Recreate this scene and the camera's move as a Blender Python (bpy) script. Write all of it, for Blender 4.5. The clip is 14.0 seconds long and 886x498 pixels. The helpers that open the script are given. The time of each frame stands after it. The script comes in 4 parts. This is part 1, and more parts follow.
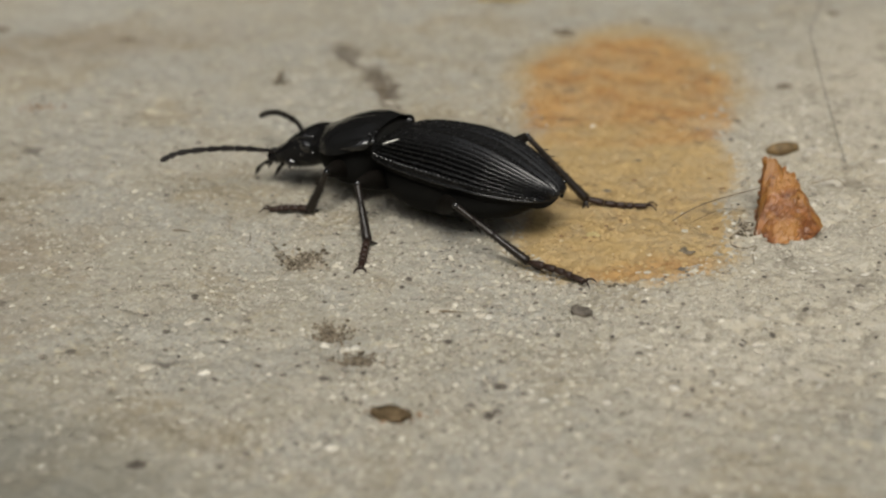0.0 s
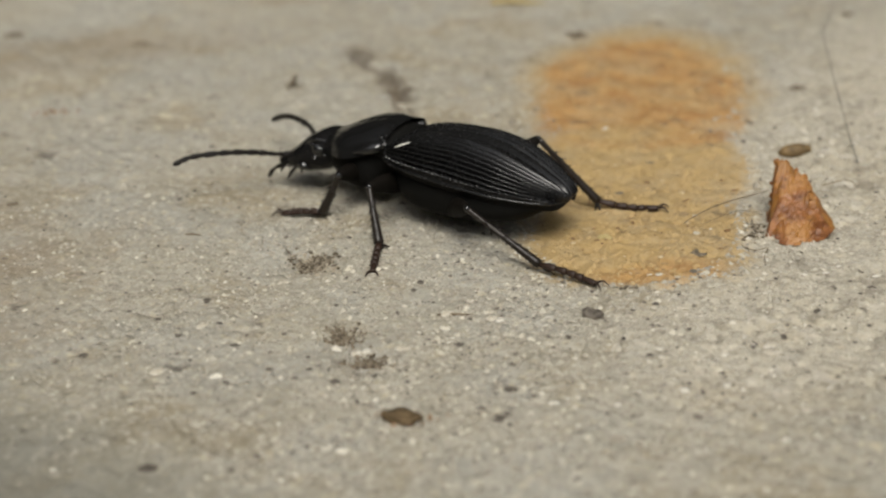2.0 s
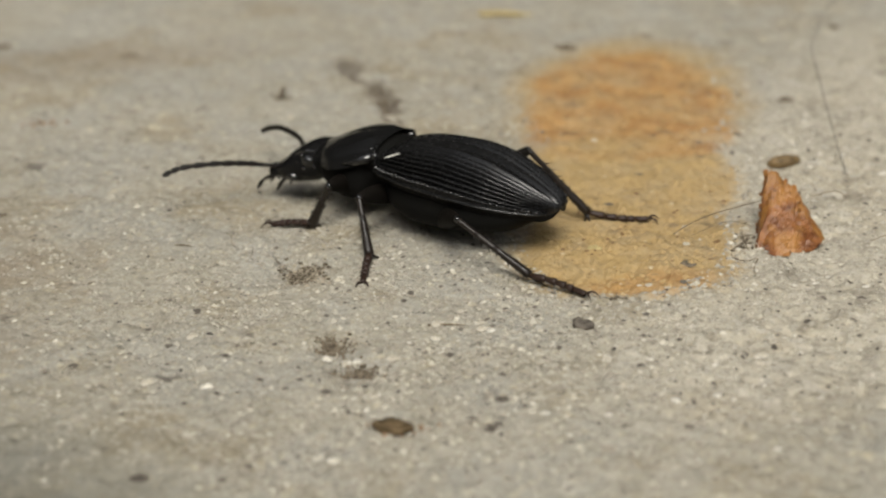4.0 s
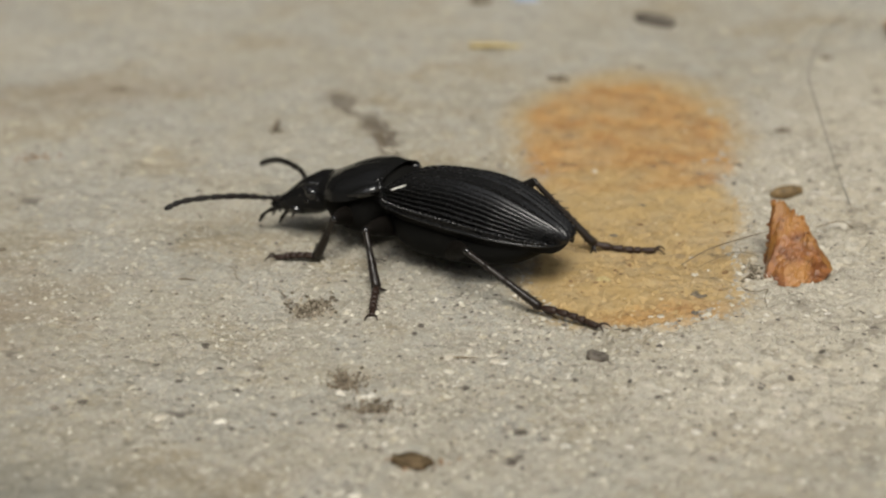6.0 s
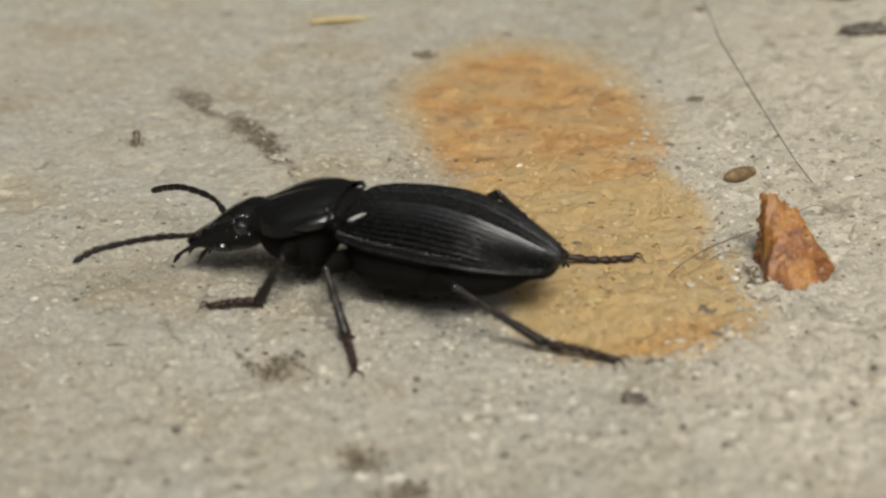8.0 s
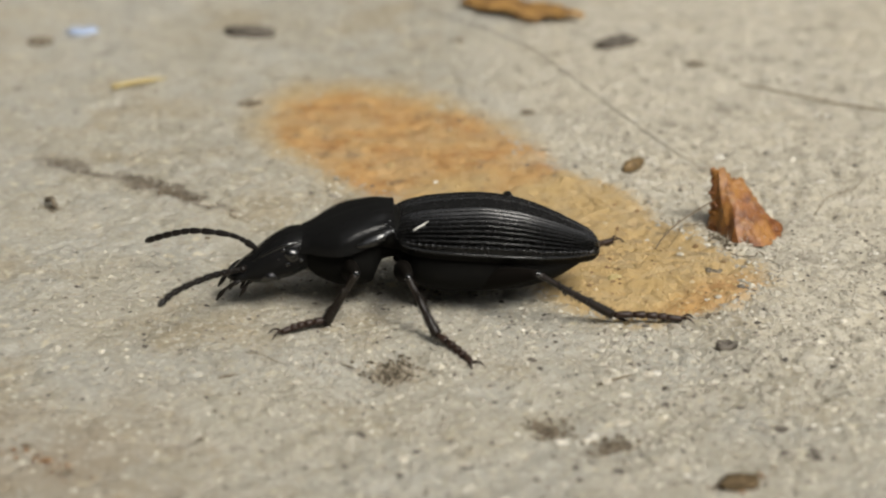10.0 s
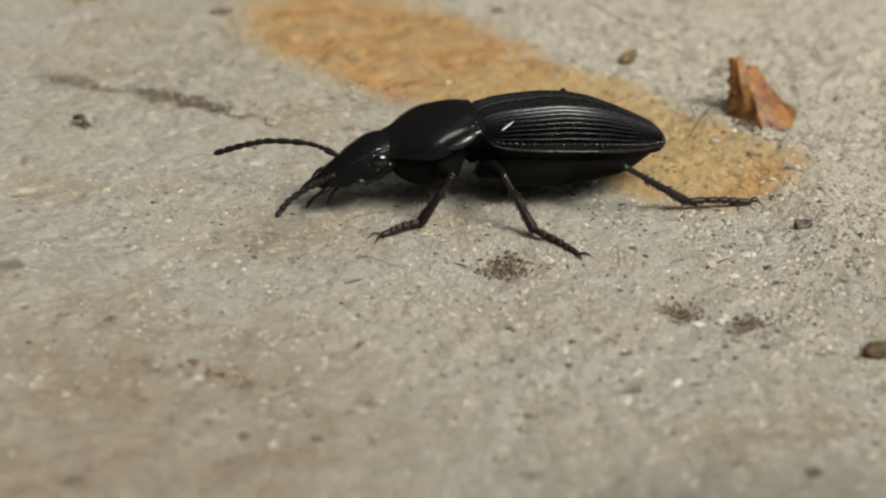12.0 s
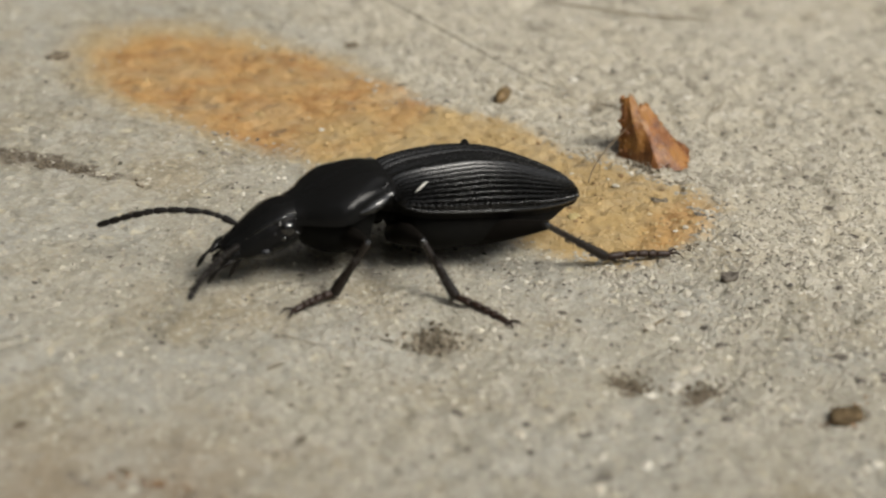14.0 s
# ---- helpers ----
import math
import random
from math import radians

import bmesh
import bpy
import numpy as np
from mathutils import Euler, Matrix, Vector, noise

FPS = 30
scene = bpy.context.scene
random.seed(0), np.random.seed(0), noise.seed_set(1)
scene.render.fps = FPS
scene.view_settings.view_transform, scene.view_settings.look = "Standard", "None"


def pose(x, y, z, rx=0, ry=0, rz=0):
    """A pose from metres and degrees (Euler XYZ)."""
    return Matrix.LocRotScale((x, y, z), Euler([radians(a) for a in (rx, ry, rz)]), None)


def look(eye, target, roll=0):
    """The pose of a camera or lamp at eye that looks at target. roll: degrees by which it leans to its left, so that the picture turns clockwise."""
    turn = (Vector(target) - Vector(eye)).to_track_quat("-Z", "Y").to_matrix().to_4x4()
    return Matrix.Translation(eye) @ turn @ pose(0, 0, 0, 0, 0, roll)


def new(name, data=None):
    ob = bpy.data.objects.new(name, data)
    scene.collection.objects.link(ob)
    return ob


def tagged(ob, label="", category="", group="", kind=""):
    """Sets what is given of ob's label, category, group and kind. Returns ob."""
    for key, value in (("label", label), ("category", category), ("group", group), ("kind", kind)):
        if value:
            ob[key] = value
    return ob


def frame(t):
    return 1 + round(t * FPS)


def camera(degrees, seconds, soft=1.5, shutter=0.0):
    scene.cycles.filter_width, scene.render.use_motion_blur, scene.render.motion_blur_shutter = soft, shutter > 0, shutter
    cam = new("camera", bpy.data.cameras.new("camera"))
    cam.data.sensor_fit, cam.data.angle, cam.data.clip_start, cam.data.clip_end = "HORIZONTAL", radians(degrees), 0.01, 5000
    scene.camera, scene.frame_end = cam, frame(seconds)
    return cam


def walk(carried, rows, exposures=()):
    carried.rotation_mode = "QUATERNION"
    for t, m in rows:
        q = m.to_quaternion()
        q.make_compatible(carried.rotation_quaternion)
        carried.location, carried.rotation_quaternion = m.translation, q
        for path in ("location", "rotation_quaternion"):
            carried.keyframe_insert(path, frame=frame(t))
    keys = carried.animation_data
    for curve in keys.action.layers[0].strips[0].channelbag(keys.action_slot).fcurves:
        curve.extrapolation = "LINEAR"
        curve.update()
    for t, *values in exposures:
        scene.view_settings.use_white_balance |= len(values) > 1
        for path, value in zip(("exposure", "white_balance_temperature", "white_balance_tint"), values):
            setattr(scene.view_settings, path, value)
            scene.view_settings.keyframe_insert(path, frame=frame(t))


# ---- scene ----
# One unit below is a millimetre of the place; MM turns it into metres.
MM = 0.001


def view(x, y, z, yaw, pitch, roll):
    """A camera pose: place in millimetres, heading to the left of +y, tilt up and lean in degrees."""
    return pose(x * MM, y * MM, z * MM, 90 + pitch, 0, yaw) @ pose(0, 0, 0, 0, 0, roll)


cam = camera(23.20, 14.0, soft=2.2)
cam.data.dof.use_dof = True
cam.data.dof.focus_distance = 0.112
cam.data.dof.aperture_fstop = 53.0
PATH = [
    (0.0, view(62.59, -89.91, 44.57, 33.89, -22.86, -1.40)),
    (0.5, view(62.67, -89.84, 44.60, 33.86, -22.88, -1.50)),
    (1.0, view(62.85, -89.76, 44.50, 34.21, -22.76, -1.73)),
    (1.5, view(63.03, -89.63, 44.63, 34.53, -22.83, -1.75)),
    (2.0, view(63.10, -89.73, 44.62, 34.51, -22.77, -1.85)),
    (2.5, view(63.14, -89.74, 44.59, 34.39, -22.66, -1.81)),
    (3.0, view(62.91, -89.93, 44.43, 34.15, -22.48, -1.74)),
    (5.5, view(62.79, -90.16, 44.39, 33.78, -22.29, -1.49)),
    (6.0, view(59.72, -91.04, 44.01, 32.50, -21.49, -1.41)),
    (6.5, view(55.86, -91.69, 43.73, 30.30, -21.34, -1.58)),
    (7.0, view(48.53, -91.37, 43.97, 26.50, -21.60, -3.22)),
    (7.5, view(45.17, -89.67, 44.27, 25.37, -23.19, -2.36)),
    (8.0, view(35.60, -85.18, 44.73, 20.71, -24.40, -1.80)),
    (8.2, view(30.79, -86.59, 44.77, 17.99, -24.77, -0.91)),
    (10.3, view(-9.03, -100.87, 44.00, -4.86, -21.88, 0.23)),
    (10.5, view(-12.27, -100.16, 44.34, -6.27, -22.74, 1.06)),
    (11.0, view(-19.90, -98.92, 45.02, -10.76, -24.33, 1.28)),
    (11.5, view(-28.04, -99.81, 46.09, -13.24, -25.74, 2.03)),
    (12.0, view(-28.48, -100.20, 45.93, -13.87, -24.98, 0.91)),
    (12.5, view(-28.85, -100.31, 45.86, -13.76, -24.69, 1.41)),
    (13.0, view(-28.60, -100.04, 45.98, -13.26, -24.95, 1.19)),
    (13.5, view(-31.97, -97.62, 46.44, -17.36, -26.02, 2.57)),
    (14.0, view(-36.55, -88.76, 46.69, -22.91, -25.38, 2.40)),
]
EXPOSURE = 0.24
walk(cam, PATH, [(t, EXPOSURE + stops) for t, stops in ((0.0, -0.17), (1.5, -0.1), (5.5, -0.03), (6.5, -0.03), (7.0, -0.02), (8.0, 0.04), (10.5, 0.12), (11.5, 0.02), (12.5, 0.0), (14.0, 0.02))])

# ---------------------------------------------------------------- light
world = bpy.data.worlds.new("overcast_sky")
scene.world = world
world.use_nodes = True
wn, wl = world.node_tree.nodes, world.node_tree.links
sky = wn.new("ShaderNodeTexSky")
sky.sky_type, sky.sun_disc = "NISHITA", False
sky.sun_elevation, sky.sun_rotation = radians(51), radians(145)
sky.dust_density, sky.air_density = 3.0, 1.0
grey = wn.new("ShaderNodeHueSaturation")
grey.inputs["Saturation"].default_value = 0.22
wl.new(sky.outputs[0], grey.inputs["Color"])
wl.new(grey.outputs[0], wn["Background"].inputs["Color"])
wn["Background"].inputs["Strength"].default_value = 0.13

sun = new("sun", bpy.data.lights.new("sun", "SUN"))
sun.data.energy, sun.data.angle, sun.data.color = 2.4, radians(24), (1.0, 0.955, 0.86)
sun.matrix_world = look((0.36, -0.51, 0.76), (0, 0, 0))


# ---------------------------------------------------------------- materials
def nodes_of(name):
    m = bpy.data.materials.new(name)
    m.use_nodes = True
    return m, m.node_tree.nodes, m.node_tree.links, m.node_tree.nodes["Principled BSDF"]


class Graph:
    """A few short words for building node materials in millimetres of object space."""

    def __init__(self, name):
        self.mat, self.n, self.l, self.out = nodes_of(name)
        self.co = self.n.new("ShaderNodeTexCoord").outputs["Object"]

    def put(self, socket, value):
        if isinstance(value, bpy.types.NodeSocket):
            self.l.new(value, socket)
        elif isinstance(value, tuple) and socket.type == "RGBA" and len(value) == 3:
            socket.default_value = (*value, 1)
        else:
            socket.default_value = value

    def math(self, op, a, b=0.0, c=0.0, clamp=False):
        k = self.n.new("ShaderNodeMath")
        k.operation, k.use_clamp = op, clamp
        for s, v in zip(k.inputs, (a, b, c)):
            self.put(s, v)
        return k.outputs[0]

    def vec(self, op, a, b=(0, 0, 0)):
        k = self.n.new("ShaderNodeVectorMath")
        k.operation = op
        self.put(k.inputs[0], a)
        self.put(k.inputs[1], b)
        return k.outputs[1 if op == "LENGTH" else 0]

    def noise(self, mm, detail=4.0, rough=0.55, co=None, off=(0, 0, 0), colour=False):
        k = self.n.new("ShaderNodeTexNoise")
        self.put(k.inputs["Vector"], self.vec("ADD", co or self.co, off))
        k.inputs["Scale"].default_value = 1 / (mm * MM)
        k.inputs["Detail"].default_value, k.inputs["Roughness"].default_value = detail, rough
        return k.outputs["Color" if colour else "Fac"]

    def cells(self, mm, feature="F1", co=None, out="Distance"):
        k = self.n.new("ShaderNodeTexVoronoi")
        k.feature = feature
        self.put(k.inputs["Vector"], co or self.co)
        k.inputs["Scale"].default_value = 1 / (mm * MM)
        return k.outputs[out]

    def ramp(self, x, lo, hi, a=0.0, b=1.0):
        k = self.n.new("ShaderNodeMapRange")
        k.interpolation_type = "SMOOTHSTEP"
        for s, v in zip(k.inputs, (x, lo, hi, a, b)):
            self.put(s, v)
        return k.outputs[0]

    def mix(self, f, a, b, mode="MIX"):
        k = self.n.new("ShaderNodeMix")
        k.data_type, k.blend_type = "RGBA", mode
        self.put(k.inputs["Factor"], f)
        self.put(k.inputs[6], a)
        self.put(k.inputs[7], b)
        return k.outputs[2]

    def bump(self, height, mm, strength=1.0, normal=None):
        k = self.n.new("ShaderNodeBump")
        k.inputs["Distance"].default_value, k.inputs["Strength"].default_value = mm * MM, strength
        self.put(k.inputs["Height"], height)
        if normal:
            self.put(k.inputs["Normal"], normal)
        self.l.new(k.outputs[0], self.out.inputs["Normal"])
        return k.outputs[0]

    def blot(self, x, y, a, b, turn, warp, square=False):
        """How far a warped point lies from the middle of an ellipse, or of a rounded square: 1 on its rim."""
        k = self.n.new("ShaderNodeMapping")
        k.vector_type = "TEXTURE"
        self.put(k.inputs["Vector"], warp)
        k.inputs["Location"].default_value = (x * MM, y * MM, 0)
        k.inputs["Rotation"].default_value = (0, 0, radians(turn))
        k.inputs["Scale"].default_value = (a * MM, b * MM, 1)
        if square:
            two = self.vec("MULTIPLY", k.outputs[0], k.outputs[0])
            return self.math("SQRT", self.vec("LENGTH", two))
        return self.vec("LENGTH", k.outputs[0])

    def done(self, colour, rough, metal=0.0, spec=None):
        self.put(self.out.inputs["Base Color"], colour)
        self.put(self.out.inputs["Roughness"], rough)
        self.put(self.out.inputs["Metallic"], metal)
        if spec is not None:
            self.put(self.out.inputs["Specular IOR Level"], spec)
        return self.mat


def concrete():
    g = Graph("weathered_concrete")
    flat = g.vec("MULTIPLY", g.co, (1, 1, 0))
    wob = g.vec("SUBTRACT", g.noise(4.0, 5, 0.65, colour=True), (0.5, 0.5, 0.5))
    warp = g.vec("ADD", flat, g.vec("MULTIPLY", wob, (0.0055, 0.0055, 0)))
    seep = g.vec("ADD", flat, g.vec("MULTIPLY", wob, (0.0032, 0.0032, 0)))
    fine = g.noise(0.5, 6, 0.72)
    mid = g.noise(2.2, 5, 0.6)
    big = g.noise(16, 4, 0.55)
    speck = g.cells(0.2, co=g.vec("ADD", g.co, g.vec("MULTIPLY", wob, (0.0008, 0.0008, 0.0008))), out="Color")
    shade = g.n.new("ShaderNodeSeparateColor")
    g.put(shade.inputs[0], speck)
    col = g.mix(g.ramp(big, 0.32, 0.68), (0.30, 0.271, 0.203), (0.37, 0.347, 0.278))
    col = g.mix(g.ramp(mid, 0.35, 0.7, 0.0, 0.75), col, (0.415, 0.39, 0.328))
    col = g.mix(g.ramp(g.noise(7.0, 4, 0.6, off=(2, 5, 0)), 0.44, 0.6, 0.0, 0.5), col, (0.355, 0.35, 0.312))
    col = g.mix(g.ramp(g.noise(9.0, 5, 0.65, off=(5, 5, 0)), 0.5, 0.66, 0.0, 0.6), col, (0.30, 0.245, 0.155))
    col = g.mix(g.ramp(g.noise(1.1, 3, 0.5, off=(1, 7, 0)), 0.6, 0.72, 0.0, 0.75), col, (0.56, 0.50, 0.36))
    col = g.mix(g.ramp(g.noise(1.3, 3, 0.5, off=(8, 7, 0)), 0.62, 0.74, 0.0, 0.6), col, (0.19, 0.165, 0.13))
    col = g.mix(g.ramp(fine, 0.5, 0.7, 0.0, 0.5), col, (0.52, 0.485, 0.40))
    col = g.mix(g.ramp(fine, 0.48, 0.30, 0.0, 0.42), col, (0.17, 0.145, 0.11))
    col = g.mix(g.ramp(shade.outputs[0], 0.78, 0.92, 0.0, 0.24), col, (0.58, 0.55, 0.48))
    col = g.mix(g.ramp(shade.outputs[1], 0.8, 0.92, 0.0, 0.12), col, (0.12, 0.105, 0.085))
    col = g.mix(g.ramp(shade.outputs[2], 0.86, 0.92, 0.0, 0.25), col, (0.48, 0.40, 0.26))
    # brown dirt film where water has dried
    tan = g.ramp(g.blot(-22.5, -18.5, 16, 11, -20, warp), 1.15, 0.5)
    tan = g.math("MAXIMUM", tan, g.ramp(g.blot(-38, 16, 13, 5, 55, warp), 1.3, 0.4, 0.0, 0.75))
    tan = g.math("MAXIMUM", tan, g.ramp(g.blot(-13.5, -10.5, 5, 1.6, 110, warp), 1.4, 0.3, 0.0, 0.55))
    # soft shade on the nearest ground, painted into the colour
    near_shade = g.ramp(g.blot(-1, -42, 20, 18, 0, warp), 1.1, 0.5)
    col = g.mix(g.math("MULTIPLY", near_shade, 0.65), col, (0.155, 0.15, 0.122))
    tan = g.math("MULTIPLY", tan, g.ramp(g.noise(5, 4, 0.6, off=(3, 1, 0)), 0.3, 0.65, 0.25, 1.0))
    col = g.mix(g.math("MULTIPLY", tan, 0.62), col, (0.25, 0.187, 0.118))
    # rust stain: an orange patch and a paler ochre one that runs out of it
    rust_a = g.ramp(g.blot(0.6, 23.7, 8.0, 6.6, 119, seep, True), 1.1, 0.86)
    rust_a = g.math("MAXIMUM", rust_a, g.ramp(g.blot(-2.8, 28.9, 7.6, 6.0, 119, seep), 1.12, 0.8))
    rust_b = g.ramp(g.blot(10.6, 5.4, 7.6, 6.2, 118, seep, True), 1.12, 0.8)
    rust_c = g.ramp(g.blot(6.0, 13.8, 9.6, 6.9, 122, seep), 1.12, 0.78)
    halo = g.ramp(g.blot(-1.2, 27.0, 13.6, 8.3, 119.5, seep), 1.12, 0.7, 0.0, 0.8)
    pale = g.ramp(g.blot(1.6, 17.6, 4.6, 1.9, 25, seep), 1.2, 0.4)
    ochre = g.math("MAXIMUM", g.math("MAXIMUM", rust_b, rust_c), halo)
    worn = g.ramp(g.noise(1.8, 6, 0.7, off=(7, 2, 0)), 0.36, 0.6, 0.8, 1.0)
    col = g.mix(g.math("MULTIPLY", g.math("MULTIPLY", ochre, worn), 0.95), col, (0.43, 0.298, 0.125))
    patch = g.ramp(g.noise(3.6, 3, 0.55, off=(1, 9, 0)), 0.38, 0.6, 0.5, 1.0)
    deep = g.math("MULTIPLY", g.math("MULTIPLY", rust_a, patch), g.math("SUBTRACT", 1.0, g.math("MULTIPLY", pale, 0.75)))
    rim = g.math("MULTIPLY", g.ramp(g.blot(14.6, 0.9, 3.6, 1.7, 35, seep), 1.3, 0.5), 0.8)
    deep = g.math("MAXIMUM", deep, rim)
    col = g.mix(g.math("MULTIPLY", g.math("MULTIPLY", deep, worn), 0.92), col, g.mix(g.ramp(g.noise(2.0, 5, 0.6, off=(5, 3, 0)), 0.36, 0.62), (0.35, 0.172, 0.055), (0.475, 0.275, 0.10)))
    blotch = g.math("MULTIPLY", g.math("MAXIMUM", rust_a, rust_b), g.ramp(g.noise(1.9, 4, 0.6, off=(2, 6, 0)), 0.57, 0.67))
    col = g.mix(g.math("MULTIPLY", blotch, 0.55), col, (0.20, 0.145, 0.09))
    freckle = g.ramp(g.noise(0.42, 5, 0.7, off=(9, 1, 0)), 0.46, 0.36)
    col = g.mix(g.math("MULTIPLY", g.math("MULTIPLY", g.math("MAXIMUM", deep, ochre), freckle), 0.28), col, (0.16, 0.075, 0.03))
    glint = g.ramp(g.noise(0.6, 5, 0.7, off=(2, 9, 0)), 0.58, 0.7)
    col = g.mix(g.math("MULTIPLY", g.math("MULTIPLY", g.math("MAXIMUM", deep, ochre), glint), 0.32), col, (0.55, 0.40, 0.2))
    # grey film of dirt along the long streak, and dark pores
    streak = g.ramp(g.blot(-14.6, 18.3, 5.6, 0.74, -45, warp), 1.3, 0.5)
    streak = g.math("MAXIMUM", streak, g.ramp(g.blot(-20.4, 23.0, 3.2, 0.75, -38, warp), 1.3, 0.4, 0.0, 0.9))
    col = g.mix(g.math("MULTIPLY", streak, g.ramp(fine, 0.66, 0.42, 0.55, 1.0)), col, (0.11, 0.088, 0.065))
    pore = g.cells(0.9, co=g.vec("ADD", flat, g.vec("MULTIPLY", wob, (0.0012, 0.0012, 0))))
    pick = g.ramp(g.noise(1.3, 2, 0.5, off=(4, 4, 0)), 0.54, 0.62)
    spot = g.math("MULTIPLY", g.ramp(pore, 0.30, 0.14), pick)
    col = g.mix(g.math("MULTIPLY", spot, 0.38), col, (0.055, 0.045, 0.038))
    pore2 = g.cells(3.1, co=warp)
    pick2 = g.ramp(g.noise(4.1, 2, 0.5, off=(8, 3, 0)), 0.53, 0.6)
    spot2 = g.math("MULTIPLY", g.ramp(pore2, 0.24, 0.08), pick2)
    col = g.mix(g.math("MULTIPLY", spot2, 0.6), col, (0.085, 0.07, 0.058))
    rugged = g.ramp(g.blot(28, 34, 25, 36, 0, warp), 1.1, 0.65)
    rugged = g.math("MAXIMUM", rugged, g.ramp(g.blot(23, 6, 9, 20, 0, warp), 1.15, 0.7))
    rugged = g.math("MULTIPLY", rugged, g.math("SUBTRACT", 1.0, g.math("MULTIPLY", g.math("MAXIMUM", deep, ochre), 0.85)))
    col = g.mix(g.math("MULTIPLY", rugged, 0.58), col, (0.53, 0.48, 0.375))
    # relief shading put into the colour: dark pits and holes, light crests
    pit_shade = g.ramp(g.noise(1.5, 5, 0.65, off=(6, 6, 0)), 0.47, 0.36)
    col = g.mix(g.math("MULTIPLY", g.math("MULTIPLY", rugged, pit_shade), 0.42), col, (0.13, 0.112, 0.088))
    hole_shade = g.ramp(g.noise(3.4, 5, 0.6, off=(4, 9, 0)), 0.44, 0.33)
    col = g.mix(g.math("MULTIPLY", g.math("MULTIPLY", rugged, hole_shade), 0.5), col, (0.15, 0.13, 0.10))
    crest_light = g.ramp(g.noise(1.3, 5, 0.65, off=(3, 8, 0)), 0.54, 0.64)
    col = g.mix(g.math("MULTIPLY", g.math("MULTIPLY", rugged, crest_light), 0.6), col, (0.52, 0.49, 0.42))
    h = g.math("ADD", g.math("MULTIPLY", fine, 1.0), g.math("MULTIPLY", g.noise(0.16, 4, 0.7), 0.4))
    h = g.math("SUBTRACT", h, g.math("MULTIPLY", spot, 0.5))
    g.bump(h, 0.18, 1.0)
    return g.done(col, g.ramp(fine, 0.3, 0.7, 0.95, 0.75), spec=0.25)


def grain_mat():
    g = Graph("loose_sand")
    r = g.n.new("ShaderNodeNewGeometry").outputs["Random Per Island"]
    ramp = g.n.new("ShaderNodeValToRGB")
    g.put(ramp.inputs[0], r)
    e = ramp.color_ramp.elements
    e[0].position, e[0].color = 0.0, (0.06, 0.05, 0.042, 1)
    e[1].position, e[1].color = 1.0, (0.62, 0.585, 0.50, 1)
    for p, c in ((0.05, (0.14, 0.12, 0.095, 1)), (0.1, (0.27, 0.24, 0.19, 1)), (0.5, (0.35, 0.325, 0.265, 1)), (0.84, (0.40, 0.37, 0.30, 1)), (0.95, (0.49, 0.45, 0.35, 1))):
        k = e.new(p)
        k.color = c
    g.bump(g.noise(0.12, 3, 0.6), 0.03, 0.6)
    return g.done(ramp.outputs[0], 0.6, spec=0.4)


def stained_mat():
    g = Graph("rust_stained_sand")
    r = g.n.new("ShaderNodeNewGeometry").outputs["Random Per Island"]
    col = g.mix(g.ramp(r, 0.02, 0.16), (0.16, 0.09, 0.04), (0.405, 0.285, 0.13))
    g.bump(g.noise(0.12, 3, 0.6), 0.03, 0.6)
    return g.done(g.mix(g.ramp(r, 0.93, 0.98, 0.0, 0.5), col, (0.58, 0.5, 0.36)), 0.6, spec=0.3)


def moss_mat():
    g = Graph("dry_moss")
    r = g.n.new("ShaderNodeNewGeometry").outputs["Random Per Island"]
    col = g.mix(g.ramp(r, 0.25, 0.95), (0.1, 0.081, 0.056), (0.38, 0.33, 0.25))
    g.bump(g.noise(0.1, 3, 0.6), 0.03, 0.6)
    return g.done(col, 0.85, spec=0.2)


def bark_mat():
    g = Graph("red_brown_bark")
    col = g.mix(g.ramp(g.noise(0.7, 5, 0.6), 0.35, 0.65), (0.13, 0.045, 0.014), (0.27, 0.11, 0.033))
    col = g.mix(g.ramp(g.noise(2.0, 4, 0.55, off=(3, 2, 1)), 0.48, 0.6, 0.0, 0.5), col, (0.38, 0.19, 0.045))
    col = g.mix(g.ramp(g.noise(0.3, 3, 0.6, off=(1, 4, 2)), 0.4, 0.3, 0.0, 0.6), col, (0.07, 0.028, 0.011))
    col = g.mix(g.ramp(g.noise(0.22, 3, 0.6, off=(6, 1, 2)), 0.66, 0.74, 0.0, 0.7), col, (0.52, 0.40, 0.25))
    g.bump(g.noise(0.25, 4, 0.6), 0.1, 0.8)
    return g.done(col, g.ramp(g.noise(0.8, 3, 0.6), 0.3, 0.7, 0.5, 0.32), spec=0.5)


def plain(name, a, b, mm, rough, bump=0.03, spec=0.5, metal=0.0):
    g = Graph(name)
    n = g.noise(mm, 5, 0.62)
    g.bump(g.noise(mm * 0.3, 4, 0.65), bump, 0.8)
    return g.done(g.mix(g.ramp(n, 0.32, 0.68), a, b), g.ramp(n, 0.3, 0.7, rough * 1.15, rough * 0.85), metal, spec)


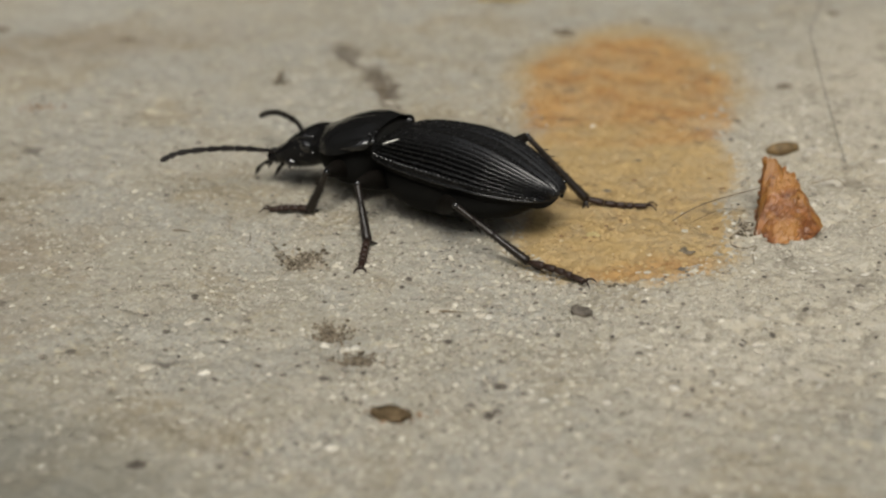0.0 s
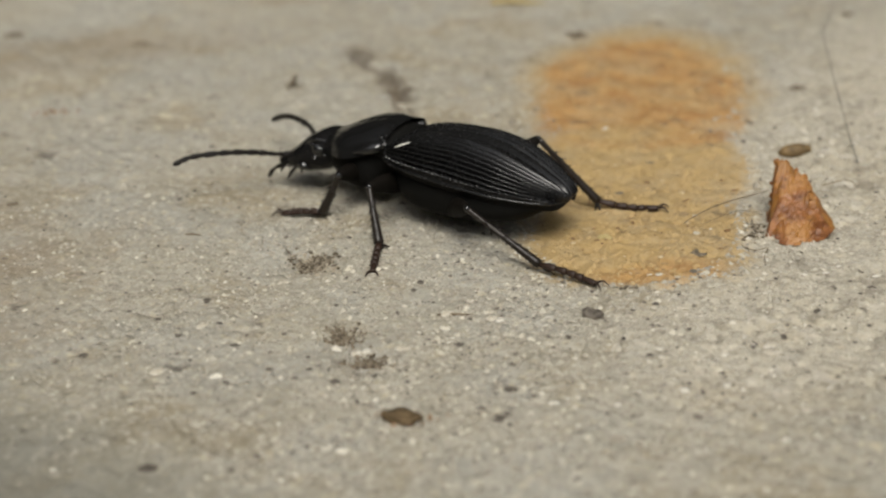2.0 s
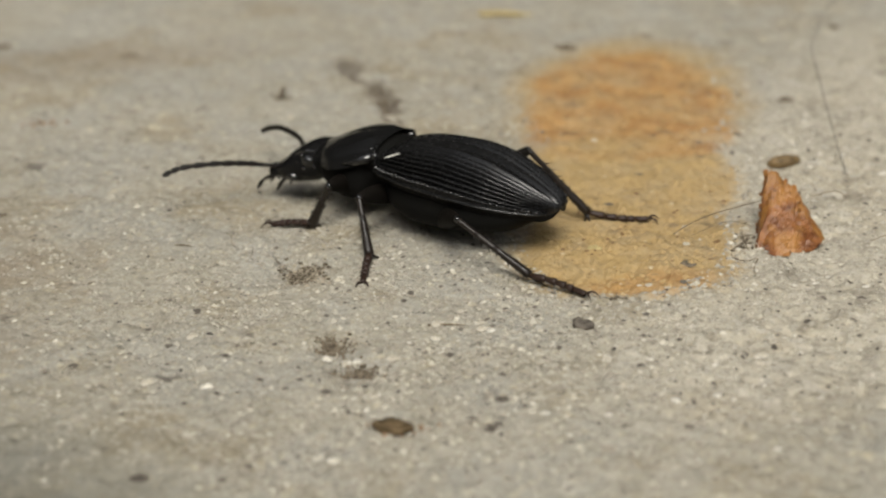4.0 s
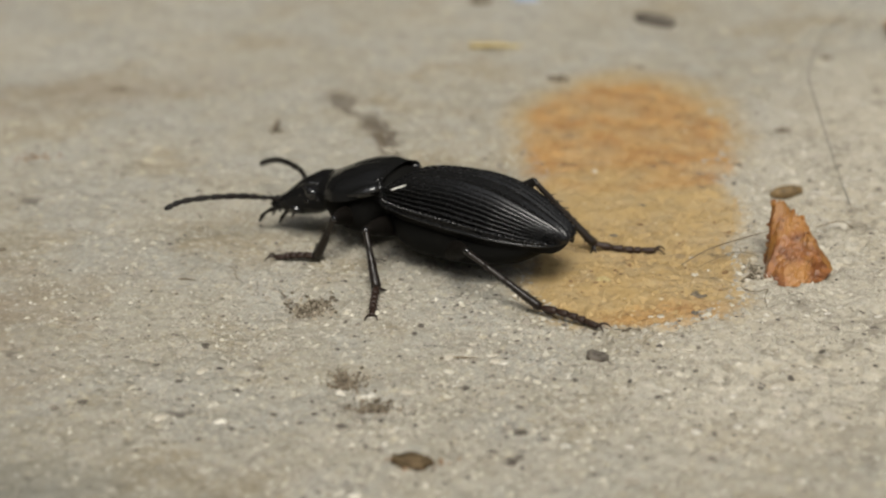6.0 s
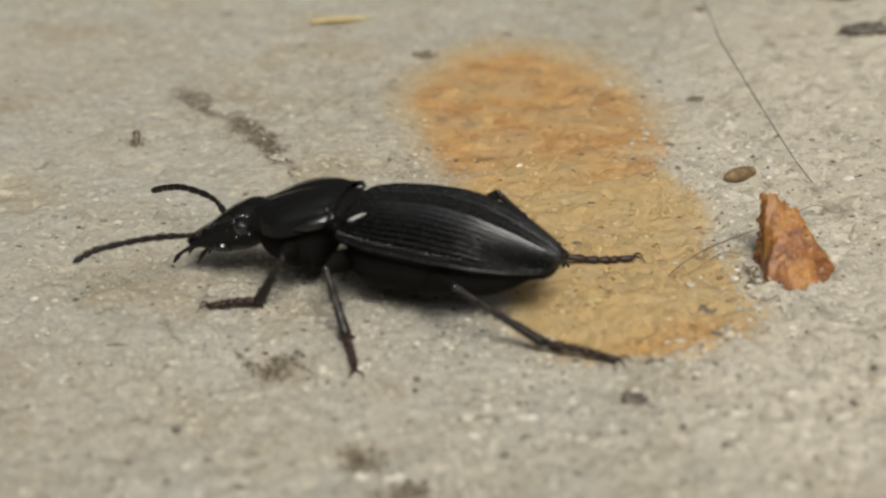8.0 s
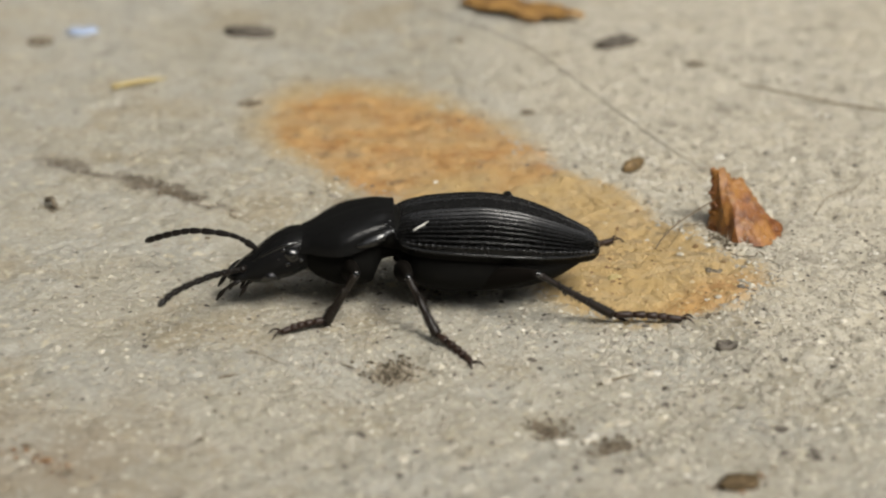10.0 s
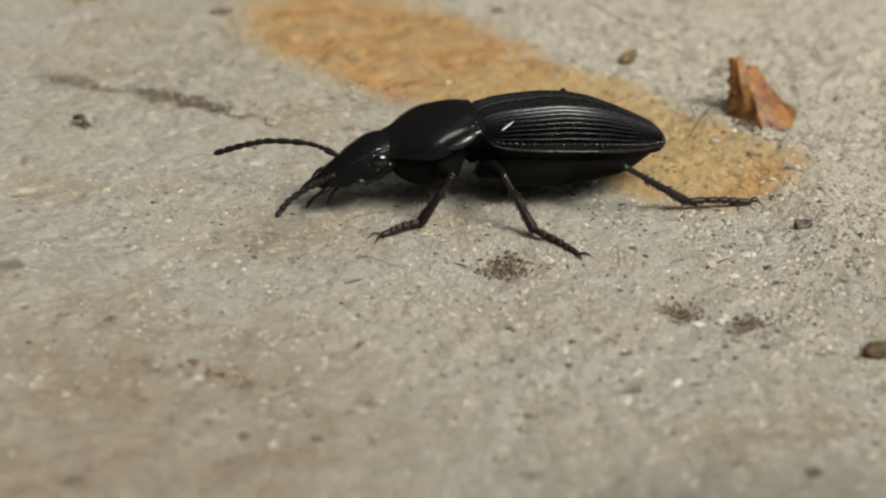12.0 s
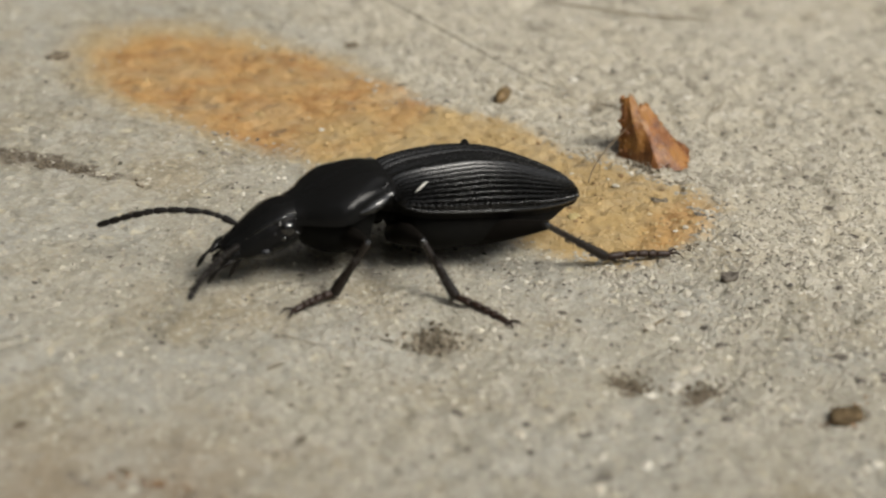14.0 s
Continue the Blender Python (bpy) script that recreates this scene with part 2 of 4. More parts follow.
def chitin(name, rough, dust, spec=0.5, tint=(1.0, 1.0, 1.0), wrinkle=0.0):
    g = Graph(name)
    n = g.noise(0.35, 5, 0.65)
    d = g.math("MULTIPLY", g.ramp(g.noise(1.4, 4, 0.6), 0.52, 0.75), dust)
    h = g.bump(g.noise(0.09, 3, 0.6), 0.006, 0.7)
    if wrinkle:
        g.bump(g.noise(0.5, 3, 0.5), wrinkle, 1.0, h)
    col = g.mix(d, g.mix(n, tuple(0.0055 * c for c in tint), tuple(0.0095 * c for c in tint)), (0.075, 0.06, 0.042))
    return g.done(col, g.math("ADD", g.ramp(n, 0.3, 0.7, rough * 0.9, rough * 1.15), g.math("MULTIPLY", d, 0.4)), spec=spec)


M_CONCRETE, M_SAND = concrete(), grain_mat()
M_SHELL = chitin("satin_black_wing_case", 0.25, 0.02, 0.4)
M_GLOSS = chitin("glossy_black_shield", 0.16, 0.02, 0.1, wrinkle=0.03)
M_MARGIN = chitin("polished_black_margin", 0.24, 0.02, 0.8, wrinkle=0.06)
M_LEG = chitin("black_brown_leg", 0.34, 0.10, 0.34, (1.7, 1.2, 0.9), wrinkle=0.02)
M_RIM = chitin("polished_black_rim", 0.2, 0.02, 0.5)
M_BELLY = chitin("dusty_black_underside", 0.55, 0.03, 0.03, (1.0, 0.98, 0.9))
M_EYE = chitin("dark_eye", 0.1, 0.0, 0.85, wrinkle=0.1)
M_THIGH = chitin("black_thigh", 0.55, 0.02, 0.03, (1.0, 0.85, 0.7))
M_FOOT = chitin("black_brown_foot", 0.45, 0.10, 0.3, (3.6, 2.0, 1.4), wrinkle=0.03)
M_FEELER = plain("dark_brown_feeler", (0.004, 0.003, 0.0025), (0.010, 0.007, 0.005), 0.3, 0.5, 0.01, 0.3)
M_BARK = bark_mat()
M_HUSK = plain("brown_husk", (0.08, 0.052, 0.02), (0.21, 0.135, 0.055), 0.4, 0.6, 0.05)
M_CLOD = plain("brown_clod", (0.058, 0.041, 0.02), (0.16, 0.112, 0.06), 0.4, 0.8, 0.06, 0.2)
M_LEAF = plain("dry_leaf", (0.13, 0.065, 0.022), (0.44, 0.25, 0.07), 1.2, 0.6, 0.1)
M_STRAW = plain("yellow_straw", (0.37, 0.29, 0.12), (0.46, 0.37, 0.18), 0.8, 0.7, 0.05)
M_MOSS = moss_mat()
M_STAINED = stained_mat()
M_CRUMB = plain("dark_moss_crumb", (0.08, 0.064, 0.045), (0.26, 0.215, 0.155), 0.25, 0.85, 0.04, 0.2)
M_SOIL = plain("grey_brown_soil", (0.10, 0.08, 0.055), (0.24, 0.2, 0.145), 0.4, 0.85, 0.05, 0.2)
M_RUSTY = plain("red_brown_dirt", (0.13, 0.065, 0.03), (0.34, 0.23, 0.14), 0.5, 0.85, 0.04, 0.2)
M_HAIR = plain("black_hair", (0.014, 0.012, 0.011), (0.03, 0.026, 0.022), 1.0, 0.4, 0.002)
M_FIBRE = plain("brown_fibre", (0.09, 0.06, 0.03), (0.16, 0.115, 0.06), 1.0, 0.6, 0.002)
M_PALE = plain("pale_fibre", (0.62, 0.6, 0.54), (0.8, 0.78, 0.72), 0.2, 0.5, 0.01)
M_BLUE = plain("pale_blue_paper", (0.33, 0.41, 0.57), (0.42, 0.49, 0.64), 0.8, 0.7, 0.03)
M_CHIP_PALE = plain("cream_stone", (0.43, 0.385, 0.29), (0.58, 0.54, 0.455), 0.4, 0.6, 0.03)
M_CHIP_WHITE = plain("white_stone", (0.56, 0.53, 0.45), (0.7, 0.67, 0.6), 0.4, 0.45, 0.03)
M_CHIP_DARK = plain("dark_stone", (0.06, 0.05, 0.04), (0.15, 0.128, 0.1), 0.4, 0.7, 0.03)
M_SKY_BLOCK = plain("dark_sky_block", (0.016, 0.016, 0.014), (0.028, 0.027, 0.024), 90, 0.9, 3.0, 0.2)


# ---------------------------------------------------------------- mesh words
def link_mesh(name, verts, faces, material, parent=None, label="", smooth=True):
    me = bpy.data.meshes.new(name)
    me.from_pydata([tuple(MM * c for c in v) for v in verts], [], faces)
    me.materials.append(material)
    if smooth:
        me.polygons.foreach_set("use_smooth", [True] * len(me.polygons))
    me.update()
    ob = new(name, me)
    if parent:
        ob.parent = parent
    if label:
        ob["label"] = label
    return ob


def curve_at(knots, s):
    """Smooth interpolation through (s, value) knots."""
    xs, ys = [k[0] for k in knots], [k[1] for k in knots]
    i = min(max(int(np.searchsorted(xs, s)) - 1, 0), len(xs) - 2)
    def slope(j):
        if j == 0:
            return (ys[1] - ys[0]) / (xs[1] - xs[0])
        if j == len(xs) - 1:
            return (ys[-1] - ys[-2]) / (xs[-1] - xs[-2])
        a, b = (ys[j] - ys[j - 1]) / (xs[j] - xs[j - 1]), (ys[j + 1] - ys[j]) / (xs[j + 1] - xs[j])
        return 0.0 if a * b <= 0 else 2 * a * b / (a + b)
    h = xs[i + 1] - xs[i]
    u = min(max((s - xs[i]) / h, 0), 1)
    return ((2 * u**3 - 3 * u**2 + 1) * ys[i] + (u**3 - 2 * u**2 + u) * h * slope(i)
            + (-2 * u**3 + 3 * u**2) * ys[i + 1] + (u**3 - u**2) * h * slope(i + 1))


def grid_faces(rows, cols, wrap=False, off=0):
    faces = []
    for i in range(rows - 1):
        for j in range(cols if wrap else cols - 1):
            k = (j + 1) % cols
            faces.append((off + i * cols + j, off + i * cols + k, off + (i + 1) * cols + k, off + (i + 1) * cols + j))
    return faces


def tube(path, radii, sides=10, squash=1.0):
    """Verts and faces of a closed tube along a path."""
    pts = [Vector(p) for p in path]
    verts, n = [], len(pts)
    side = None
    for i, p in enumerate(pts):
        way = (pts[min(i + 1, n - 1)] - pts[max(i - 1, 0)]).normalized()
        ref = side if side else (Vector((0, 0, 1)) if abs(way.z) < 0.9 else Vector((1, 0, 0)))
        a = (ref - way * ref.dot(way)).normalized()
        side = a
        b = way.cross(a)
        for k in range(sides):
            u = 2 * math.pi * k / sides
            verts.append(p + (a * math.cos(u) * squash + b * math.sin(u)) * radii[i])
    faces = grid_faces(n, sides, True)
    faces.append(tuple(range(sides))[::-1])
    faces.append(tuple((n - 1) * sides + k for k in range(sides)))
    return verts, faces


def merge(*chunks):
    verts, faces = [], []
    for v, f in chunks:
        o = len(verts)
        verts += [tuple(q) for q in v]
        faces += [tuple(o + i for i in q) for q in f]
    return verts, faces


def ball(c, r, rings=8, sides=12, rough=0.0, rng=None):
    verts, c = [], Vector(c)
    for i in range(rings + 1):
        a = math.pi * i / rings
        for k in range(sides):
            u = 2 * math.pi * k / sides
            w = 1 + (rng.uniform(-rough, rough) if rng and 0 < i < rings else 0)
            verts.append(c + Vector((r[0] * math.sin(a) * math.cos(u), r[1] * math.sin(a) * math.sin(u), r[2] * math.cos(a))) * w)
    return verts, grid_faces(rings + 1, sides, True)


def spline(points, n):
    """n points on a smooth curve through the given ones."""
    p = [Vector(q) for q in points]
    p = [2 * p[0] - p[1]] + p + [2 * p[-1] - p[-2]]
    out, segs = [], len(p) - 3
    for i in range(n):
        s = i / (n - 1) * segs
        j = min(int(s), segs - 1)
        u = s - j
        a, b, c, d = p[j:j + 4]
        out.append(0.5 * (2 * b + (c - a) * u + (2 * a - 5 * b + 4 * c - d) * u * u + (3 * b - a - 3 * c + d) * u**3))
    return out


# ---------------------------------------------------------------- ground
def lattice(seed):
    return np.random.RandomState(seed).rand(256, 256)


def value_noise(x, y, size, seed):
    t = lattice(seed)
    u, v = x / size + 1000.5, y / size + 1000.5
    i, j = np.floor(u).astype(int), np.floor(v).astype(int)
    a, b = u - i, v - j
    a, b = a * a * (3 - 2 * a), b * b * (3 - 2 * b)
    g = lambda p, q: t[p % 256, q % 256]
    return (g(i, j) * (1 - a) + g(i + 1, j) * a) * (1 - b) + (g(i, j + 1) * (1 - a) + g(i + 1, j + 1) * a) * b - 0.5


HOLLOWS = ((-2.2, -7.3, 1.7, 0.42), (4.9, -13.8, 1.3, 0.25), (7.3, -15.4, 1.3, 0.25), (13.9, -5.3, 0.7, 0.15),
           (-14.5, 18.2, 2.0, 0.15), (6.8, 9.9, 0.6, 0.15), (15.0, 3.8, 0.7, 0.15))


def height(x, y):
    """The concrete's relief in millimetres."""
    x, y = np.asarray(x, float), np.asarray(y, float)
    rough = 0.45 + 0.22 * np.clip((x + 4) / 16, 0, 1) + 0.35 * value_noise(x, y, 11.0, 9)
    h = 0.34 * value_noise(x, y, 7.0, 1) + 0.16 * value_noise(x, y, 2.3, 2)
    grit = 0.26 * value_noise(x, y, 1.1, 3) + 0.26 * value_noise(0.8 * x + 0.6 * y, 0.8 * y - 0.6 * x, 0.55, 4) + 0.15 * value_noise(0.6 * x - 0.8 * y, 0.6 * y + 0.8 * x, 0.3, 5)
    pits = np.clip(value_noise(0.9 * x + 0.44 * y, 0.9 * y - 0.44 * x, 0.8, 6) - 0.24, 0, 1)
    h = h + rough * (grit - 1.3 * pits)
    for cx, cy, r, d in HOLLOWS:
        h = h - d * np.exp(-((x - cx) ** 2 + (y - cy) ** 2) / r**2)
    return h - 0.05


def build_ground():
    def axis(lo, a, b, hi):
        parts = [np.arange(lo, a, 0.3), np.arange(a, b, 0.135), np.arange(b, hi, 0.3)]
        far = np.array([1, 2, 4, 8, 15, 30, 60, 120, 250, 500, 1000, 2000, 4000.0])
        return np.concatenate([lo - far[::-1], *parts, hi + far])
    xs, ys = axis(-52, -22, 30, 46), axis(-34, -20, 26, 72)
    gx, gy = np.meshgrid(xs, ys)
    fade = np.clip(1.5 - np.maximum(np.abs(gx + 3) - 49, np.abs(gy - 19) - 53) / 20, 0, 1)
    gz = height(gx, gy) * np.clip(fade, 0, 1)
    co = np.stack([gx, gy, gz], -1).reshape(-1, 3) * MM
    nx, ny = len(xs), len(ys)
    idx = np.arange(nx * ny).reshape(ny, nx)
    quads = np.stack([idx[:-1, :-1], idx[:-1, 1:], idx[1:, 1:], idx[1:, :-1]], -1).reshape(-1, 4)
    me = bpy.data.meshes.new("ground")
    me.vertices.add(len(co))
    me.vertices.foreach_set("co", co.ravel())
    me.loops.add(quads.size)
    me.loops.foreach_set("vertex_index", quads.ravel())
    me.polygons.add(len(quads))
    me.polygons.foreach_set("loop_start", np.arange(0, quads.size, 4))
    me.polygons.foreach_set("use_smooth", np.ones(len(quads), bool))
    me.update(calc_edges=True)
    me.materials.append(M_CONCRETE)
    return tagged(new("ground", me), "weathered grey concrete slab with a rust stain", "ground", kind="structure")


def slab(name, size, place, label, category):
    bm = bmesh.new()
    bmesh.ops.create_cube(bm, size=1.0)
    bmesh.ops.scale(bm, vec=size, verts=bm.verts)
    bmesh.ops.bevel(bm, geom=bm.edges[:], offset=0.01, segments=2, affect="EDGES")
    me = bpy.data.meshes.new(name)
    bm.to_mesh(me)
    bm.free()
    me.materials.append(M_SKY_BLOCK)
    ob = tagged(new(name, me), label, category, kind="structure")
    ob.matrix_world = pose(*place)


def build_sky_blocks():
    """Blockers added out of view to keep the sky off on those sides."""
    # no known walls: they darken what the beetle's shell reflects
    slab("sky_block_north", (3.2, 0.1, 2.8), (-0.1, 0.45, 1.4), "unseen dark sky blocker added behind the slab", "wall")
    slab("sky_block_west", (0.1, 1.0, 0.6), (-0.40, -0.15, 0.30), "unseen dark sky blocker added beside the slab", "wall")
    slab("sky_block_south", (2.4, 0.1, 0.42), (0.1, -0.72, 0.21), "low unseen dark sky blocker added in front of the slab", "wall")


# ---------------------------------------------------------------- beetle
AXIS_Y = 1.48
ROLL = -1.1


def body_pt(x, y, z):
    """Body space (y from the middle line) to beetle space, with the body's slight lean."""
    c, s = math.cos(radians(ROLL)), math.sin(radians(ROLL))
    return (x, y * c - (z - 3.4) * s, 3.4 + y * s + (z - 3.4) * c)


def loft(stations, section, cols):
    verts = []
    for s in stations:
        for j in range(cols):
            verts.append(body_pt(*section(s, j / (cols - 1))))
    return verts, grid_faces(len(stations), cols)


EL_W = [(0, 2.05), (0.03, 2.58), (0.1, 2.88), (0.3, 3.22), (0.5, 3.25), (0.66, 3.02), (0.8, 2.45), (0.9, 1.85), (0.96, 1.38), (0.99, 0.8), (1, 0.05)]
EL_T = [(0, 4.62), (0.025, 4.8), (0.07, 5.04), (0.2, 5.27), (0.4, 5.35), (0.58, 5.1), (0.74, 4.55), (0.87, 3.94), (0.96, 3.44), (0.99, 3.12), (1, 2.88)]
EL_M = [(0, 4.1), (0.1, 3.8), (0.3, 3.62), (0.6, 3.32), (0.85, 2.92), (1, 2.72)]
EL_X0, EL_X1 = -1.86, 8.66


def wing_case(side, parent):
    cols = 181
    def section(s, j):
        x = EL_X0 + (EL_X1 - EL_X0) * s
        w, t, m = curve_at(EL_W, s), curve_at(EL_T, s), curve_at(EL_M, s)
        a = min(j / 0.9, 1.0) * math.pi / 2
        u = min(j / 0.9, 1.0)
        y, z = w * math.sin(a) ** 0.75, m + (t - m - 0.12) * math.cos(a) ** 0.67
        ridge = abs(math.sin(math.pi * u * 9.0))
        fade = min(1, s / 0.06) * min(1, (1 - s) / 0.03) * min(1, max(0.0, (1.0 - u) / 0.06))
        cut = 0.31 * (1 - ridge ** 0.85) * fade * min(1, 0.5 + u) * (1 - 0.25 * s ** 4)
        ny, nz = math.sin(a), math.cos(a) * 1.2
        y, z = y - ny * cut, z - nz * cut
        if j > 0.9:
            v = (j - 0.9) / 0.1
            y, z = y - 0.42 * v * min(1, w / 1.5), z - 0.5 * math.sin(v * 1.5) * min(1, w / 1.5)
        return x, side * max(y, 0.012), z
    st = [1 - (1 - i / 84) ** 1.25 for i in range(85)]
    v, f = loft(st, section, cols)
    if side > 0:
        f = [q[::-1] for q in f]
    case = link_mesh("wing_case", v, f, M_SHELL, parent, "grooved satin black wing case")
    case.data.materials.append(M_BELLY)
    for k, poly in enumerate(case.data.polygons):
        if k % (cols - 1) >= 162:
            poly.material_index = 1
    rim, rr, pits = [], [], []
    for i in range(90):
        q = 0.03 + 0.95 * i / 89
        rim.append(Vector(body_pt(*section(q, 0.9))) + Vector((0, side * 0.03, 0.03)))
        rr.append(0.075 * min(1, (1 - q) / 0.12 + 0.3))
    link_mesh("rim_bead", *tube(rim, rr, 8), M_SHELL, case, "thin raised rim")
    for i in range(220):
        q = 0.05 + 0.9 * i / 219
        pits.append(Vector(body_pt(*section(q, 0.838))) + Vector((0, side * 0.05, 0.03)))
    size = [0.075 + 0.05 * math.sin(i * 0.9 + 0.8 * math.sin(i * 0.13)) for i in range(220)]
    link_mesh("pore_band", *tube(pits, size, 8), M_RIM, case, "narrow shiny pore band above the rim")


PR_W = [(0, 1.3), (0.08, 1.45), (0.25, 2.15), (0.45, 2.6), (0.62, 2.4), (0.8, 2.08), (0.92, 1.84), (1, 1.95)]
PR_T = [(0, 4.09), (0.12, 4.32), (0.35, 4.8), (0.62, 5.2), (0.85, 5.37), (1, 5.24)]
PR_M = [(0, 3.18), (0.3, 3.42), (0.6, 3.66), (0.85, 4.05), (1, 4.42)]
PR_X0, PR_X1 = -6.45, -1.89


def shield(parent):
    cols = 61
    def section(s, j):
        x = PR_X0 + (PR_X1 - PR_X0) * s
        w, t, m = curve_at(PR_W, s), curve_at(PR_T, s), curve_at(PR_M, s)
        u = 2 * j - 1
        a = abs(u) * math.pi / 2
        y, z = w * math.sin(a) ** 0.86, m + (t - m) * math.cos(a) ** 0.72
        z -= 0.07 * math.exp(-(u / 0.03) ** 2) * math.sin(math.pi * s)
        z -= 0.10 * math.exp(-((abs(u) - 0.52) / 0.12) ** 2 - ((s - 0.88) / 0.12) ** 2)
        x += 0.22 * (abs(u) ** 2) * (1 - s) * -1 + 0.12 * (abs(u) ** 3) * s
        y = math.copysign(y, u)
        c, d = math.cos(radians(3)), math.sin(radians(3))
        return x, y * c - (z - 4.6) * d, 4.6 + y * d + (z - 4.6) * c
    v, f = loft([i / 44 for i in range(45)], section, cols)
    plate = link_mesh("neck_shield", v, f, M_GLOSS, parent, "glossy black neck shield")
    # raised side margins, polished towards the hind corners
    for sgn in (-1, 1):
        path, r = [], []
        for i in range(25):
            q = 0.58 + 0.41 * i / 24
            p = Vector(body_pt(*section(q, 0.5 + sgn * 0.465)))
            path.append(p + Vector((0, -sgn * 0.06, 0.02)))
            r.append(0.03 + 0.4 * math.sin(math.pi * min(1, 0.06 + i / 24 * 0.8)) ** 1.1)
        link_mesh("side_margin", *tube(path, r, 12, 0.75), M_MARGIN, plate, "polished raised margin")
        dents = []
        for q, u, k in ((0.9, 0.66, 0.12), (0.95, 0.55, 0.08), (0.95, 0.78, 0.09)):
            dents.append(ball(Vector(body_pt(*section(q, 0.5 + sgn * u / 2))) - Vector((0, 0, k * 0.35)), (k * 1.3, k, k * 0.8), 6, 8))
        link_mesh("wrinkle", *merge(*dents), M_MARGIN, plate)


def closed_loft(name, stations, material, parent, label="", sides=28, lean=True):
    """Stations of x, half width, bottom, top, middle line's shift."""
    verts = []
    for x, w, b, t, dy in stations:
        c, r = (b + t) / 2, (t - b) / 2
        for k in range(sides):
            u = 2 * math.pi * k / sides
            q = (x, dy + w * math.copysign(abs(math.cos(u)) ** 0.85, math.cos(u)), c + r * math.copysign(abs(math.sin(u)) ** 0.9, math.sin(u)))
            verts.append(body_pt(*q) if lean else q)
    faces = grid_faces(len(stations), sides, True)
    faces += [tuple(range(sides))[::-1], tuple((len(stations) - 1) * sides + k for k in range(sides))]
    return link_mesh(name, verts, faces, material, parent, label)


def fine(rows, n):
    out = []
    xs = [r[0] for r in rows]
    for i in range(n):
        s = i / (n - 1) * (len(rows) - 1)
        x = curve_at(list(enumerate(xs)), s)
        out.append((x, *[curve_at([(k, r[c]) for k, r in enumerate(rows)], s) for c in (1, 2, 3, 4)]))
    return out


def limb(name, path, radii, material, parent, n=18, sides=10, label="", squash=1.0):
    pts = spline(path, n)
    ks = list(enumerate(radii))
    r = [curve_at(ks, i / (n - 1) * (len(radii) - 1)) for i in range(n)]
    v, f = tube(pts, r, sides, squash)
    return link_mesh(name, v, f, material, parent, label)


def leg(parent, hip, knee, ankle, tip, rng, thick=1.0, bow=0.0, sag=0.15, spur=(0.25, 0.9, -0.3), arch=0.10):
    """femur as the leg's own mesh; shin with bristles and spurs, foot of five joints and two claws under it."""
    H, K, A, T = (Vector(q) for q in (hip, knee, ankle, tip))
    mid = (H + K) / 2 + Vector((0, 0, sag))
    femur = limb("leg", [H, mid, K], [0.34, 0.46, 0.38, 0.2], M_THIGH, parent, 20, 12, squash=1.25)
    bend = (K + A) / 2 + Vector((0, 0, bow))
    pts = spline([K, bend, A], 20)
    ks = [(0, 0.15), (3, 0.14), (10, 0.165), (16, 0.21), (19, 0.23)]
    chunks = [tube(pts, [curve_at(ks, i) * thick for i in range(20)], 10)]
    way = (A - K).normalized()
    for i in range(60):
        p = pts[4 + int(i * 0.25)]
        d = Vector((rng.uniform(-1, 1), rng.uniform(-1, 1), rng.uniform(-1, 1)))
        d = (d - way * d.dot(way)).normalized() * 0.75 + way * 0.8
        chunks.append(tube([p + d * 0.1, p + d * rng.uniform(0.36, 0.52)], [0.05, 0.014], 4))
    for size, off in ((1.0, (0, 0, 0)), (0.7, (-0.5, -0.2, 0.25))):
        d = (Vector(spur) + Vector(off) + way * 0.25).normalized() * size
        chunks.append(tube([A, A + d * 0.4, A + d * 0.75, A + d * 1.05], [0.1, 0.075, 0.05, 0.012], 6))
    shin = link_mesh("shin", *merge(*chunks), M_LEG, femur)
    link_mesh("knee", *ball(K, (0.19, 0.19, 0.19), 8, 12), M_EYE, femur, "polished knee joint")
    lengths = [0.30, 0.19, 0.16, 0.13, 0.22]
    dirn = T - A
    p, run = A, 0.0
    for i, ln in enumerate(lengths):
        run2 = run + ln
        q = A + dirn * run2 + Vector((0, 0, arch * math.sin(math.pi * run2)))
        a = (q - p)
        w = 1.12 + 0.34 * thick
        chunks = [tube([p, p + a * 0.3, p + a * 0.8, p + a * 0.98], [0.10 * w, 0.115 * w, 0.145 * w if i < 4 else 0.115 * w, 0.10 * w], 8)]
        for sgn in (-1, 1):
            side = a.cross(Vector((0, 0, 1))).normalized() * sgn
            chunks.append(tube([p + a * 0.75, p + a * 1.05 + side * 0.30 + Vector((0, 0, -0.06))], [0.065, 0.014], 4))
        link_mesh("foot_joint", *merge(*chunks), M_FOOT, femur)
        p, run = q, run2
    side = dirn.cross(Vector((0, 0, 1))).normalized()
    for sgn in (-1, 1):
        d = dirn.normalized()
        c = [p - d * 0.1, p + d * 0.3 + side * 0.24 * sgn + Vector((0, 0, 0.16)), p + d * 0.62 + side * 0.38 * sgn + Vector((0, 0, -0.1))]
        limb("claw", c, [0.075, 0.06, 0.012], M_FOOT, femur, 8, 6)
    return femur


